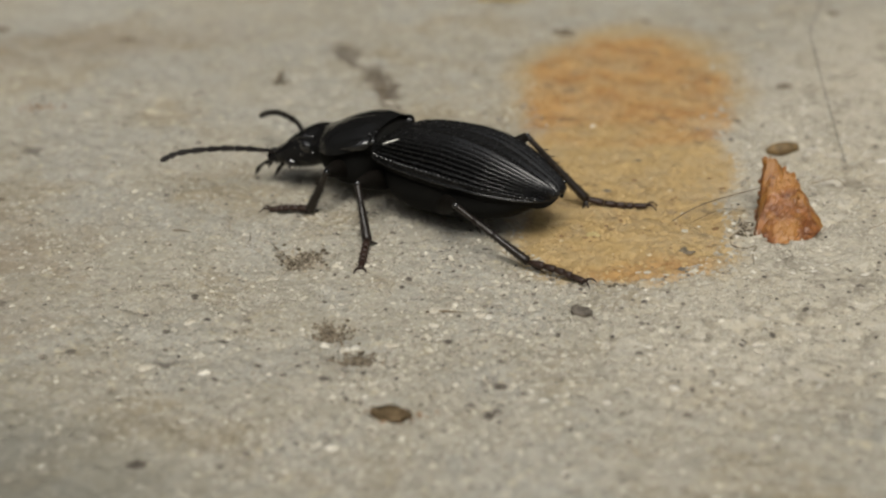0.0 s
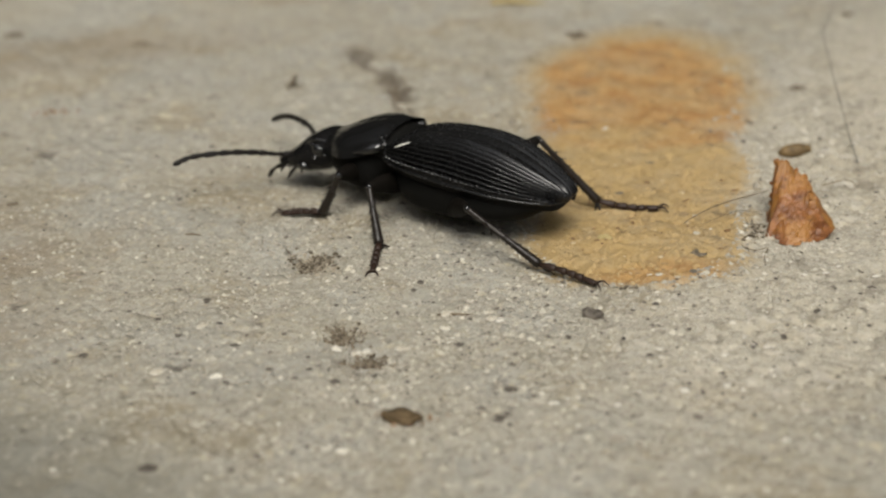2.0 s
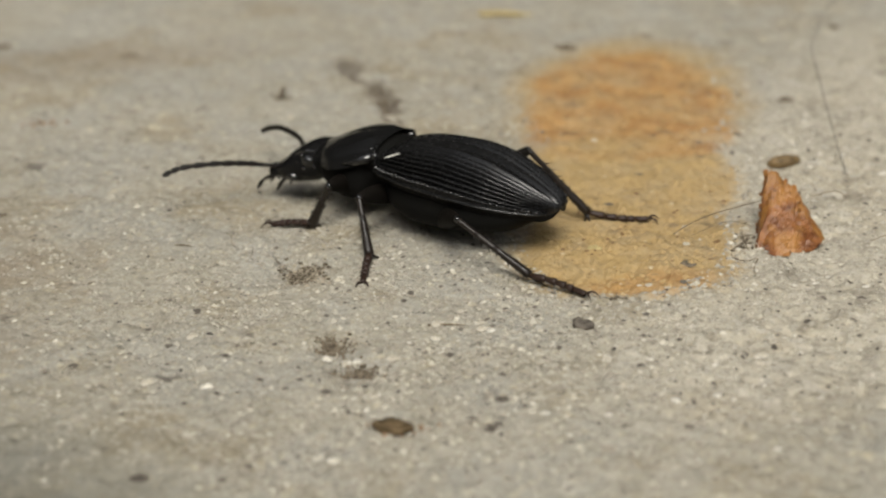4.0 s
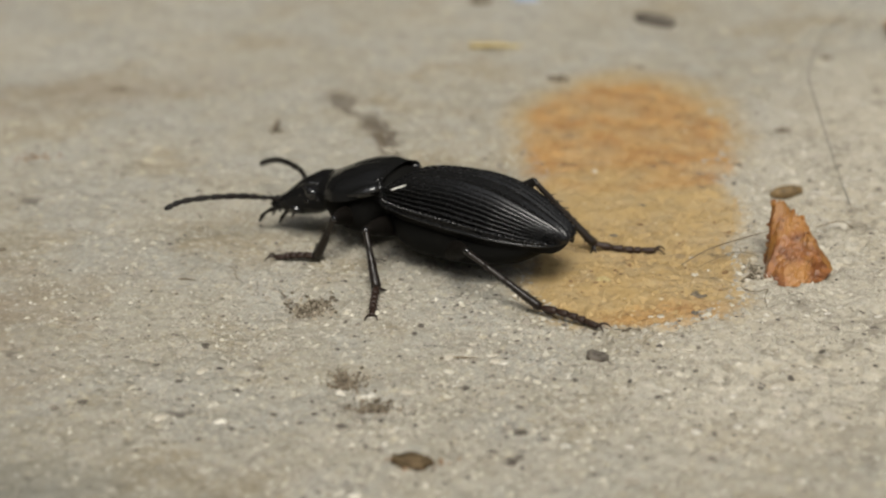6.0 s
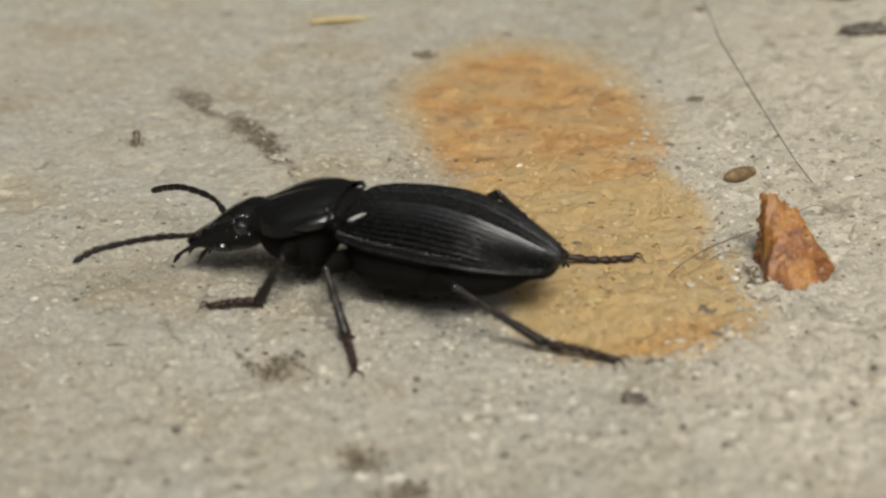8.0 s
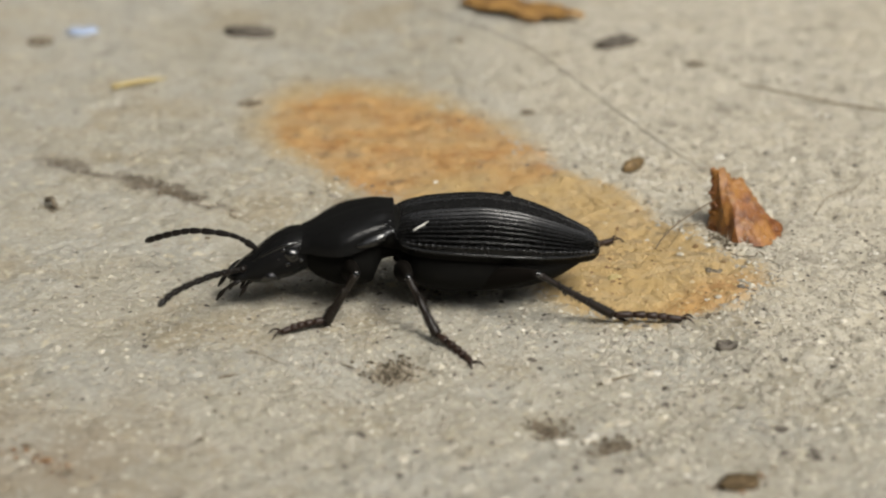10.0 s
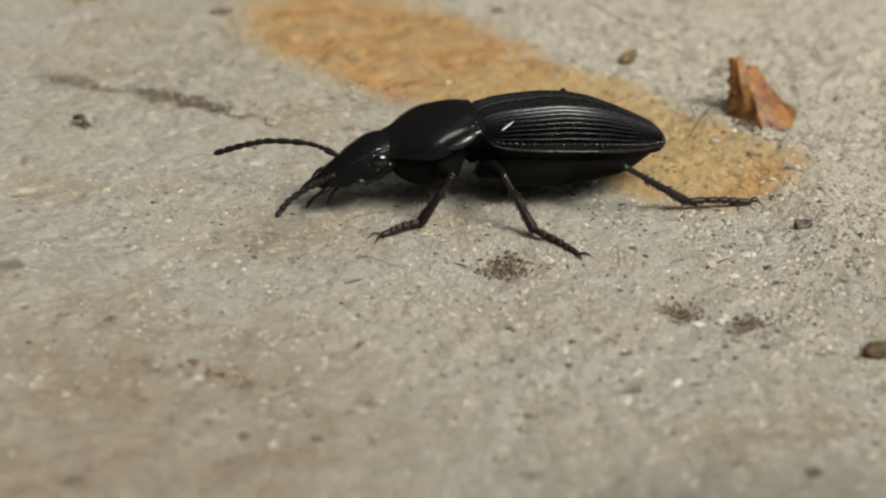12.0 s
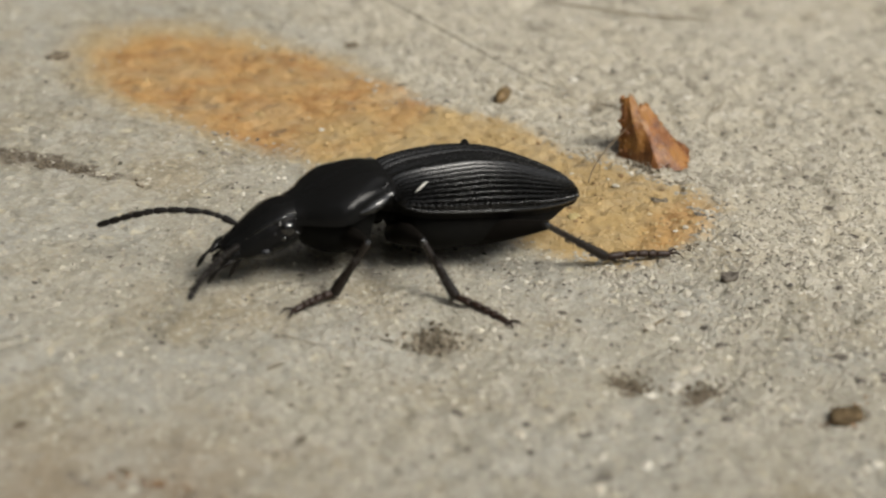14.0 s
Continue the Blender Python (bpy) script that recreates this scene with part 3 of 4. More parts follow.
def feeler(parent, path, rng):
    pts = spline(path, 120)
    n = 11
    cuts = [0.0, 0.13, 0.19, 0.28, 0.375, 0.465, 0.555, 0.645, 0.735, 0.82, 0.905, 1.0]
    base = None
    for i in range(n):
        a, b = int(cuts[i] * 119), int(cuts[i + 1] * 119)
        p = pts[a:b + 1]
        m = len(p)
        wide = 0.19 if i < 1 else (0.15 if i < 3 else 0.185)
        prof = [(0, 0.62), (0.15, 0.74), (0.6, 0.96), (0.85, 1.0), (1.0, 0.7)]
        r = [wide * curve_at(prof, k / (m - 1)) for k in range(m)]
        if i == n - 1:
            r = [wide * curve_at([(0, 0.5), (0.3, 0.95), (0.7, 0.85), (1, 0.2)], k / (m - 1)) for k in range(m)]
        v, f = tube(p, r, 8)
        if base is None:
            base = link_mesh("feeler", v, f, M_FEELER, parent, "beaded dark brown feeler")
        else:
            link_mesh("feeler_joint", v, f, M_FEELER, base)


def build_beetle():
    rng = random.Random(5)
    root = new("ground_beetle")
    root.empty_display_size = 0.002
    root.matrix_world = pose(0, AXIS_Y * MM, 0)
    tagged(root, "black ground beetle with grooved wing cases, standing still on the concrete", "beetle")
    wing_case(-1, root)
    wing_case(1, root)
    shield(root)
    closed_loft("abdomen", fine([(-1.7, 1.1, 2.5, 4.2, 0), (-1.0, 2.2, 1.35, 4.3, 0), (0.8, 2.75, 0.8, 4.2, 0), (3.4, 2.85, 0.85, 4.0, 0), (5.8, 2.45, 1.2, 3.7, 0),
                                 (7.4, 1.7, 2.0, 3.3, 0), (8.2, 0.8, 2.35, 2.95, 0), (8.45, 0.2, 2.55, 2.75, 0)], 40), M_BELLY, root, "dull black underside of the abdomen")
    closed_loft("chest", fine([(-6.5, 0.9, 2.4, 3.9, 0), (-5.8, 1.5, 1.6, 4.1, 0), (-4.4, 2.0, 1.15, 4.3, 0), (-3.2, 1.9, 1.2, 4.6, 0), (-2.45, 1.2, 2.4, 4.6, 0), (-1.8, 1.1, 2.5, 4.6, 0), (-1.2, 1.2, 2.3, 4.4, 0)], 34),
                M_BELLY, root)
    closed_loft("waist", fine([(-3.2, 1.7, 3.2, 4.8, 0), (-2.4, 1.8, 3.2, 5.02, 0), (-1.85, 1.9, 3.1, 4.98, 0), (-1.4, 2.0, 3.1, 4.6, 0), (-1.0, 2.0, 3.0, 4.4, 0)], 16), M_BELLY, root)
    head = closed_loft("head", fine([(-5.9, 1.15, 2.2, 4.1, 0.06), (-6.5, 1.27, 1.9, 4.1, 0.06), (-7.1, 1.45, 1.6, 4.05, 0.06), (-7.8, 1.48, 1.45, 3.74, 0.05), (-8.5, 1.36, 1.3, 3.28, 0.02), (-9.1, 1.18, 1.35, 2.76, 0),
                                     (-9.6, 0.96, 1.5, 2.4, 0), (-9.9, 0.6, 1.7, 2.15, 0), (-10.0, 0.3, 1.85, 2.05, 0)], 44), M_GLOSS, root, "glossy black head")
    for sgn in (-1, 1):
        brow = [body_pt(-6.6, sgn * 1.0, 3.64), body_pt(-7.3, sgn * 1.14, 3.58), body_pt(-8.2, sgn * 1.02, 3.14), body_pt(-9.0, sgn * 0.88, 2.6)]
        limb("brow_ridge", brow, [0.05, 0.13, 0.11, 0.05], M_EYE, head, 14, 8)
        link_mesh("eye", *ball(body_pt(-7.03, sgn * 1.21, 3.06), (0.42, 0.32, 0.38), 16, 22), M_EYE, head, "shiny domed dark eye")
        # small glossy balls added round the eye for its scattered highlights
        sparkle_bumps = [ball(body_pt(fx, sgn * fy, fz), (fr * 1.4, fr, fr), 6, 10) for fx, fy, fz, fr in
                 ((-6.62, 1.13, 3.4, 0.1), (-7.45, 1.22, 3.32, 0.12), (-7.25, 1.36, 2.62, 0.11), (-6.6, 1.25, 2.8, 0.1), (-7.7, 1.33, 2.9, 0.09))]
        link_mesh("sparkle_bump", *merge(*sparkle_bumps), M_EYE, head, "shiny folds round the eye")
        jaw = [body_pt(-9.1, sgn * 0.78, 1.95), body_pt(-9.75, sgn * 0.8, 1.85), body_pt(-10.2, sgn * 0.52, 1.72), body_pt(-10.45, sgn * 0.1, 1.66)]
        limb("jaw", jaw, [0.32, 0.29, 0.17, 0.03], M_GLOSS, head, 16, 10)
        limb("cheek", [body_pt(-7.75, sgn * 0.95, 1.72), body_pt(-8.15, sgn * 1.27, 1.95), body_pt(-8.65, sgn * 1.02, 1.72)], [0.12, 0.27, 0.12], M_EYE, head, 12, 12, "polished cheek bulge")
        palp = [body_pt(-9.1, sgn * 0.75, 1.75), body_pt(-9.85, sgn * 1.0, 1.6), body_pt(-10.5, sgn * 1.02, 1.2), body_pt(-10.95, sgn * 0.95, 0.62)]
        limb("palp", palp, [0.12, 0.1, 0.13, 0.08, 0.13, 0.05], M_FEELER, head, 26, 8)
        palp = [body_pt(-8.8, sgn * 0.45, 1.65), body_pt(-9.4, sgn * 0.58, 1.25), body_pt(-9.8, sgn * 0.62, 0.62)]
        limb("palp", palp, [0.11, 0.09, 0.12, 0.05], M_FEELER, head, 20, 8)
        limb("inner_palp", [body_pt(-9.3, sgn * 0.45, 1.7), body_pt(-9.95, sgn * 0.6, 1.45), body_pt(-10.3, sgn * 0.58, 1.0)], [0.08, 0.075, 0.09, 0.035], M_FEELER, head, 16, 8)
    dy = -AXIS_Y
    feeler(head, [(-9.2, 0.95 + dy, 2.2), (-9.9, 0.0 + dy, 2.42), (-10.6, -1.0 + dy, 2.7), (-11.5, -2.45 + dy, 2.98), (-12.65, -4.0 + dy, 3.03), (-13.38, -4.89 + dy, 2.7)], rng)
    feeler(head, [(-8.9, 2.5 + dy, 2.6), (-10.1, 3.5 + dy, 2.93), (-12.05, 4.46 + dy, 2.88), (-13.46, 5.15 + dy, 2.47), (-14.94, 6.1 + dy, 1.72)], rng)
    L = lambda *q: (q[0], q[1] + dy, q[2])
    leg(root, L(-4.4, 0.9, 1.9), L(-3.85, -2.15, 2.95), L(-5.35, -1.8, 0.38), L(-7.6, -2.55, 0.12), rng, 1.3)
    leg(root, L(-1.6, 0.7, 1.9), L(-1.3, -2.87, 3.0), L(0.03, -4.0, 0.4), L(1.6, -6.8, 0.12), rng, 1.2)
    leg(root, L(1.8, 0.2, 1.35), L(5.08, -3.03, 3.06), L(8.9, -2.1, 0.38), L(12.4, -2.35, 0.14), rng, 1.1, 0.0, 0.05, (0.8, 0.1, -0.4))
    leg(root, L(-4.4, 2.3, 1.9), L(-5.0, 4.9, 2.75), L(-5.6, 5.2, 0.4), L(-6.6, 6.1, 0.12), rng, 0.95)
    leg(root, L(-1.6, 2.5, 1.9), L(-1.0, 5.6, 2.8), L(0.0, 6.4, 0.4), L(1.0, 8.2, 0.12), rng, 0.95)
    leg(root, L(1.6, 2.6, 1.6), L(4.25, 5.5, 4.08), L(7.2, 6.87, 0.5), L(10.2, 8.35, 0.16), rng, 1.15, 0.0, 0.15, (0.3, -0.3, -0.9), -0.14)
    return root


def build_litter():
    f = link_mesh("pale_fibre", *tube(spline([(-0.95, -0.88, 4.69), (-0.6, -0.70, 4.83), (-0.2, -0.45, 4.97)], 8), [0.02, 0.035, 0.045, 0.05, 0.05, 0.045, 0.035, 0.02], 6), M_PALE)
    tagged(f, "short white fibre stuck to the beetle's wing case", "fibre")


# ---------------------------------------------------------------- things on the slab
def on_ground(x, y):
    return float(height(x, y))


def bark_flake():
    rng = random.Random(11)
    base = [(15.9, 10.5), (16.5, 8.9), (17.1, 7.9), (18.3, 7.6), (19.1, 8.2), (19.7, 9.9), (19.55, 11.2), (18.3, 12.0), (16.8, 11.7)]
    crown = [(16.1, 10.8, 3.15), (16.2, 10.7, 3.4), (16.7, 10.95, 3.3), (17.1, 11.1, 2.62), (17.5, 11.2, 2.62), (17.95, 11.2, 2.15), (17.7, 11.5, 2.0), (17.0, 11.5, 2.5), (16.4, 11.2, 3.05)]
    rows, n = 22, 72
    verts = []
    for i in range(rows):
        v = i / (rows - 1)
        for k in range(n):
            s = k / n * len(base)
            a, u = int(s) % len(base), s - int(s)
            b = (a + 1) % len(base)
            px = base[a][0] * (1 - u) + base[b][0] * u
            py = base[a][1] * (1 - u) + base[b][1] * u
            c = [crown[a][m] * (1 - u) + crown[b][m] * u for m in range(3)]
            q = Vector((px + (c[0] - px) * v, py + (c[1] - py) * v, -0.12 + (c[2] + 0.12) * v))
            w = noise.noise(Vector((q.x * 1.6, q.y * 1.6, q.z * 0.7))) * 0.1 + noise.noise(Vector((q.x * 4.5, q.y * 4.5, q.z * 1.6))) * 0.06 + noise.noise(q * 9) * 0.025
            # a split face that climbs aslant, torn side edges, and a spur low on one side
            w += 0.09 * math.tanh((s - 1.35 - 1.5 * v) / 0.18) * (1 if 0.3 < s < 4.5 else 0)
            torn = math.exp(-(min(s, len(base) - s) / 0.4) ** 2) + math.exp(-((s - 4.6) / 0.45) ** 2)
            w += torn * rng.uniform(-0.12, 0.2) + 0.42 * math.exp(-((s - 4.9) / 0.3) ** 2 - ((v - 0.14) / 0.09) ** 2)
            out = Vector((px - 17.6, py - 9.8, 0)).normalized()
            q += out * w + Vector((0, 0, rng.uniform(-0.025, 0.025) + (rng.uniform(-0.2, 0.12) if i == rows - 1 else 0) if 0 < i else 0))
            verts.append(q)
    faces = grid_faces(rows, n, True) + [tuple((rows - 1) * n + k for k in range(n)), tuple(range(n))[::-1]]
    teeth = []
    for k in range(46):
        i, j = rng.choice((0, 1, 2, 6, 9, 13, 17, rows - 2, rows - 1, rows - 1)), rng.choice((rng.randrange(n), 0, 1, 2, n - 1, n - 2, 3))
        e = rng.uniform(0.06, 0.16)
        teeth.append(ball(verts[i * n + j], (e, e * rng.uniform(0.6, 1.2), e * 1.2), 4, 6, 0.3, rng))
    ob = link_mesh("bark_flake", verts, faces, M_BARK, smooth=False)
    link_mesh("torn_splinters", *merge(*teeth), M_BARK, ob, "torn splinters along the edges", False)
    tagged(ob, "jagged red-brown bark flake standing on the concrete", "bark flake")


def husk(name, x, y, length, width, tall, turn, material, label, seed):
    rng = random.Random(seed)
    v, f = ball((0, 0, 0), (length / 2, width / 2, tall / 2), 10, 16, 0.07, rng)
    c, s = math.cos(radians(turn)), math.sin(radians(turn))
    z = on_ground(x, y) + tall * 0.38
    # poles along the long axis
    v = [(x + c * q.z * (length / tall) - s * q.y, y + s * q.z * (length / tall) + c * q.y, z + q.x * (tall / length)) for q in v]
    tagged(link_mesh(name, v, f, material), label, name.replace("_", " "))


def thread(name, pts, r, material, label, n=40):
    group = {"brown_fibre": "fibres on the slab", "black_fibre": "fibres on the slab", "dark_twig": "twig bits on the slab"}.get(name, "")
    p = spline(pts, n)
    v, f = tube(p, [r * (1 if i < n - 6 else (n - i) / 6) for i in range(n)], 6)
    tagged(link_mesh(name, v, f, material), label, name.split("_")[-1], group)


def crumbs(x, y, r, count, seed, label, stretch=(1, 1), turn=0.0, material=None):
    rng = random.Random(seed)
    chunks = []
    for i in range(count):
        a, d = rng.uniform(0, 6.283), r * abs(rng.gauss(0, 0.55))
        px, py = d * math.cos(a) * stretch[0], d * math.sin(a) * stretch[1]
        c, s = math.cos(radians(turn)), math.sin(radians(turn))
        px, py = x + c * px - s * py, y + s * px + c * py
        z = on_ground(px, py)
        q = rng.uniform(0.035, 0.12)
        if rng.random() < 0.34:
            e = Vector((rng.uniform(-1, 1), rng.uniform(-1, 1), rng.uniform(0, 1.2))).normalized() * rng.uniform(0.2, 0.5)
            chunks.append(tube([Vector((px, py, z)), Vector((px, py, z + 0.06)) + e * 0.5, Vector((px, py, z)) + e], [0.026, 0.022, 0.008], 5))
        else:
            chunks.append(ball((px, py, z + q * 0.3), (q * rng.uniform(0.7, 1.5), q * rng.uniform(0.7, 1.5), q * 0.8), 4, 6, 0.25, rng))
    ob = link_mesh("moss_crumbs", *merge(*chunks), material or M_MOSS, smooth=False)
    tagged(ob, label, "moss", kind="stuff")


def dry_leaf():
    rng = random.Random(3)
    nu, nv = 26, 14
    top, bot = [], []
    for i in range(nu):
        u = i / (nu - 1)
        for j in range(nv):
            v = j / (nv - 1) * 2 - 1
            w = 2.5 * math.sin(math.pi * min(1, 0.12 + u * 0.86)) * (1 + 0.25 * math.sin(u * 17 + 2 * v))
            x, y = 4.8 + 8.4 * u + 0.3 * v, 57.6 - 5.6 * u + v * w
            z = 0.12 + 0.2 * v * v + 0.22 * math.sin(u * 5) ** 2 + 0.15 * noise.noise(Vector((x, y, 0)))
            top.append((x, y, z + 0.06))
            bot.append((x, y, z - 0.06))
    f1 = grid_faces(nu, nv)
    o = nu * nv
    f2 = [tuple(o + k for k in q[::-1]) for q in f1]
    edge = [i * nv for i in range(nu)] + [(nu - 1) * nv + j for j in range(1, nv)] + [i * nv + nv - 1 for i in range(nu - 2, -1, -1)] + [j for j in range(nv - 2, 0, -1)]
    rim = [(a, b, o + b, o + a) for a, b in zip(edge, edge[1:] + edge[:1])]
    ob = link_mesh("leaf_scrap", top + bot, f1 + f2 + rim, M_LEAF)
    tagged(ob, "curled orange-brown dry leaf scrap on the concrete", "leaf")


def scale_flake(name, x, y, a, b, turn, material, label, seed, thick=0.12):
    rng = random.Random(seed)
    n = 18
    r = [rng.uniform(0.74, 1.12) for _ in range(n)]
    c, s = math.cos(radians(turn)), math.sin(radians(turn))
    top, bot = [], []
    z0 = on_ground(x, y) + 0.05
    for ring in (1.0, 0.6, 0.0):
        for k in range(n):
            t = 2 * math.pi * k / n
            px, py = a * r[k] * ring * math.cos(t), b * r[k] * ring * math.sin(t)
            q = (x + c * px - s * py, y + s * px + c * py)
            z = z0 + 0.1 * ring + 0.22 * noise.noise(Vector((q[0] * 2.3, q[1] * 2.3, seed)))
            top.append((*q, z + thick))
            bot.append((*q, z - 0.15))
    f = grid_faces(3, n, True)
    o = len(top)
    f = f + [tuple(o + i for i in q[::-1]) for q in f] + [(k, o + k, o + (k + 1) % n, (k + 1) % n) for k in range(n)]
    tagged(link_mesh(name, top + bot, f, material), label, name.replace("_", " "), "soil crumbs on the slab" if name == "soil_crumb" else "")


def sand():
    """Loose grains, too many to count."""
    rng = np.random.RandomState(21)
    n = 60000
    x, y = rng.normal(1, 20, n), rng.normal(0, 19, n)
    inside = (np.abs(x + 3) < 48) & (y > -33) & (y < 66)
    x, y = x[inside], y[inside]
    n = len(x)
    dens = 0.30 + 0.7 * (value_noise(x, y, 9.0, 8) + 0.5) + 0.5 * (x > 8) - 0.15 * (x < 0) - 0.25 * (x < -8)
    def in_blot(cx, cy, a, b, turn):
        c, s = math.cos(radians(turn)), math.sin(radians(turn))
        u, v = (x - cx) * c + (y - cy) * s, -(x - cx) * s + (y - cy) * c
        return (u / a) ** 2 + (v / b) ** 2 < 1
    stained = in_blot(-0.9, 25.9, 9.6, 5.9, 119) | in_blot(10.4, 5.4, 7.3, 5.4, 118) | in_blot(6.0, 13.8, 8.6, 6.2, 122)
    keep = rng.rand(n) < dens * np.where(stained, 0.3, 0.7)
    x, y = x[keep], y[keep]
    n = len(x)
    size = 0.05 + 0.12 * rng.rand(n) ** 2.0 + 0.2 * (rng.rand(n) < 0.02) * rng.rand(n) + 0.05 * (x > 8) * rng.rand(n)
    z = height(x, y) - size * 0.05
    base = np.array([(0, 0, 1), (1, 0, 0), (0.3, 0.95, 0), (-0.8, 0.6, 0), (-0.8, -0.6, 0), (0.3, -0.95, 0), (0, 0, -1)])
    tri = np.array([(0, 1, 2), (0, 2, 3), (0, 3, 4), (0, 4, 5), (0, 5, 1), (6, 2, 1), (6, 3, 2), (6, 4, 3), (6, 5, 4), (6, 1, 5)])
    a = rng.uniform(0, 6.283, n)
    v = base[None] * (1 + rng.uniform(-0.3, 0.3, (n, 7, 3)))
    st = rng.uniform(0.7, 1.5, (n, 1))
    vx, vy, vz = v[..., 0] * st, v[..., 1], v[..., 2] * 0.6
    co = np.stack([x[:, None] + size[:, None] * (vx * np.cos(a)[:, None] - vy * np.sin(a)[:, None]),
                   y[:, None] + size[:, None] * (vx * np.sin(a)[:, None] + vy * np.cos(a)[:, None]),
                   z[:, None] + size[:, None] * vz], -1).reshape(-1, 3) * MM
    faces = (tri[None] + 7 * np.arange(n)[:, None, None]).reshape(-1, 3)
    me = bpy.data.meshes.new("sand_grains")
    me.from_pydata(co.tolist(), [], faces.tolist())
    me.materials.append(M_SAND)
    me.materials.append(M_STAINED)
    rusty = stained[keep]
    me.polygons.foreach_set("material_index", np.repeat(rusty.astype(np.int32), 10))
    tagged(new("sand_grains", me), "loose pale and dark sand grains on the concrete", "sand", kind="stuff")


def stone_or_stain_chip(mesh_list, x, y, size, turn, ground, tall=0.55):
    ob = new("stone_or_stain_chip", mesh_list)
    ob.parent = ground
    ob.matrix_basis = pose(x * MM, y * MM, on_ground(x, y) * MM, 0, 0, turn) @ Matrix.Diagonal((size, size * 0.8, size * tall, 1))
    return ob


def chip_mesh(seed, material):
    v, f = ball((0, 0, 0), (1, 1, 0.6), 6, 9, 0.22, random.Random(seed))
    ob = link_mesh("stone_or_stain_chip", v, f, material, smooth=False)
    me = ob.data
    bpy.data.objects.remove(ob)
    return me


def in_stain(x, y):
    """True over the rust stain, whose stones are stained like the rest."""
    return abs(x - 1.0) < 11.0 and 0.0 < y < 36.0


def chips(ground):
    """Stones of the mix that show at the slab's surface, and chips standing for stains."""
    rng = random.Random(8)
    pale = [chip_mesh(i, M_CHIP_PALE) for i in range(4)]
    dark = [chip_mesh(i + 9, M_CHIP_DARK) for i in range(4)]
    brown = [chip_mesh(i + 20, M_SOIL) for i in range(4)]
    for x, y in ((7.9, -7.1), (9.9, -8.3), (7.8, -9.1), (-2.0, -9.7), (6.2, -14.7), (9.7, -17.3), (-2.0, -16.3), (-0.6, -21.3), (8.1, -13.4), (10.4, -17.0),
                 (22.9, -3.7), (17.1, -8.5), (20.8, -5.8), (17.6, -2.7), (16.3, -3.3), (24.4, -1.9)):
        stone_or_stain_chip(rng.choice(pale), x, y, rng.uniform(0.2, 0.42), rng.uniform(0, 180), ground)
    white = [chip_mesh(i + 30, M_CHIP_WHITE) for i in range(4)]
    for x, y, size in ((1.0, 18.5, 0.2), (10.3, -8.2, 0.24), (17.0, -8.3, 0.25), (22.9, -3.9, 0.28), (18.4, 22.0, 0.36), (6.6, -14.3, 0.25), (6.3, -14.6, 0.2)):
        stone_or_stain_chip(white[0], x, y, size, 40 * x, ground, 0.6)
    stone_or_stain_chip(chip_mesh(40, M_STRAW), 9.7, 3.3, 0.4, 30, ground, 0.6)
    for i in range(170):
        x, y = rng.uniform(9, 34) - 4 * (i % 3 == 0), rng.uniform(-22, 34)
        size, turn = rng.uniform(0.1, 0.27), rng.uniform(0, 180)
        if not in_stain(x, y):
            stone_or_stain_chip(rng.choice(white if i % 3 == 1 else pale), x, y, size, turn, ground, 0.4)
    for i in range(60):
        x, y = rng.uniform(-30, 9), rng.uniform(-24, 26)
        size, turn = rng.uniform(0.1, 0.24), rng.uniform(0, 180)
        if not in_stain(x, y):
            stone_or_stain_chip(rng.choice(pale), x, y, size, turn, ground, 0.35)
    for x, y in ((4.8, -7.7), (2.4, -11.1), (0.7, -17.3), (3.0, -20.6), (2.4, -22.3), (3.7, -18.3), (5.5, -18.6), (-3.7, -13.9), (4.6, -16.4), (5.5, -17.4),
                 (9.4, -19.0), (13.5, -8.8), (-2.2, -17.9), (-4.6, -16.7), (4.5, -6.6), (10.2, -11.7), (14.5, -8.6), (18.8, -8.3), (23.2, -6.6), (22.3, -4.5)):
        stone_or_stain_chip(rng.choice(dark), x, y, rng.uniform(0.14, 0.27), rng.uniform(0, 180), ground)
    # very flat chips; those on the rust stand in for flat grey stains
    for x, y, r in ((23.1, -2.6, 0.35), (23.5, 0.4, 0.3), (5.2, -28.7, 0.5), (-5.3, -21.6, 0.4), (16.0, -17.2, 0.45), (15.0, -14.6, 0.35), (6.8, 9.9, 0.35), (15.0, 3.9, 0.5),
                    (-36.2, 18.4, 0.7), (-45.8, 15.5, 0.8), (7.6, 31.8, 0.6), (3.9, 47.5, 0.6), (20.0, 41.0, 0.7), (26.0, 37.0, 0.6), (-22.0, -9.1, 0.35), (-16.7, -16.6, 0.4),
                    (-18.7, -13.9, 0.35), (-10.4, -10.8, 0.22), (-3.9, -13.7, 0.25), (0.6, -17.0, 0.25), (-10.9, -13.8, 0.25), (-17.5, -20.9, 0.4), (-14.5, -22.0, 0.4), (-4.0, -3.0, 0.15), (-16.0, -1.0, 0.2), (-12.0, 11.0, 0.25), (-9.5, -9.0, 0.2), (3.0, 29.8, 0.35), (-4.8, 19.7, 0.3), (6.2, 14.6, 0.3), (8.0, 24.0, 0.35)):
        stone_or_stain_chip(rng.choice(brown if x < -9 or y > 3 else dark), x, y, r, rng.uniform(0, 180), ground, 0.18)


ground = build_ground()
build_sky_blocks()
build_beetle()
build_litter()
bark_flake()
husk("seed_husk", 12.9, 20.1, 2.05, 0.78, 0.8, 47, M_HUSK, "small brown oblong seed husk on the concrete", 1)
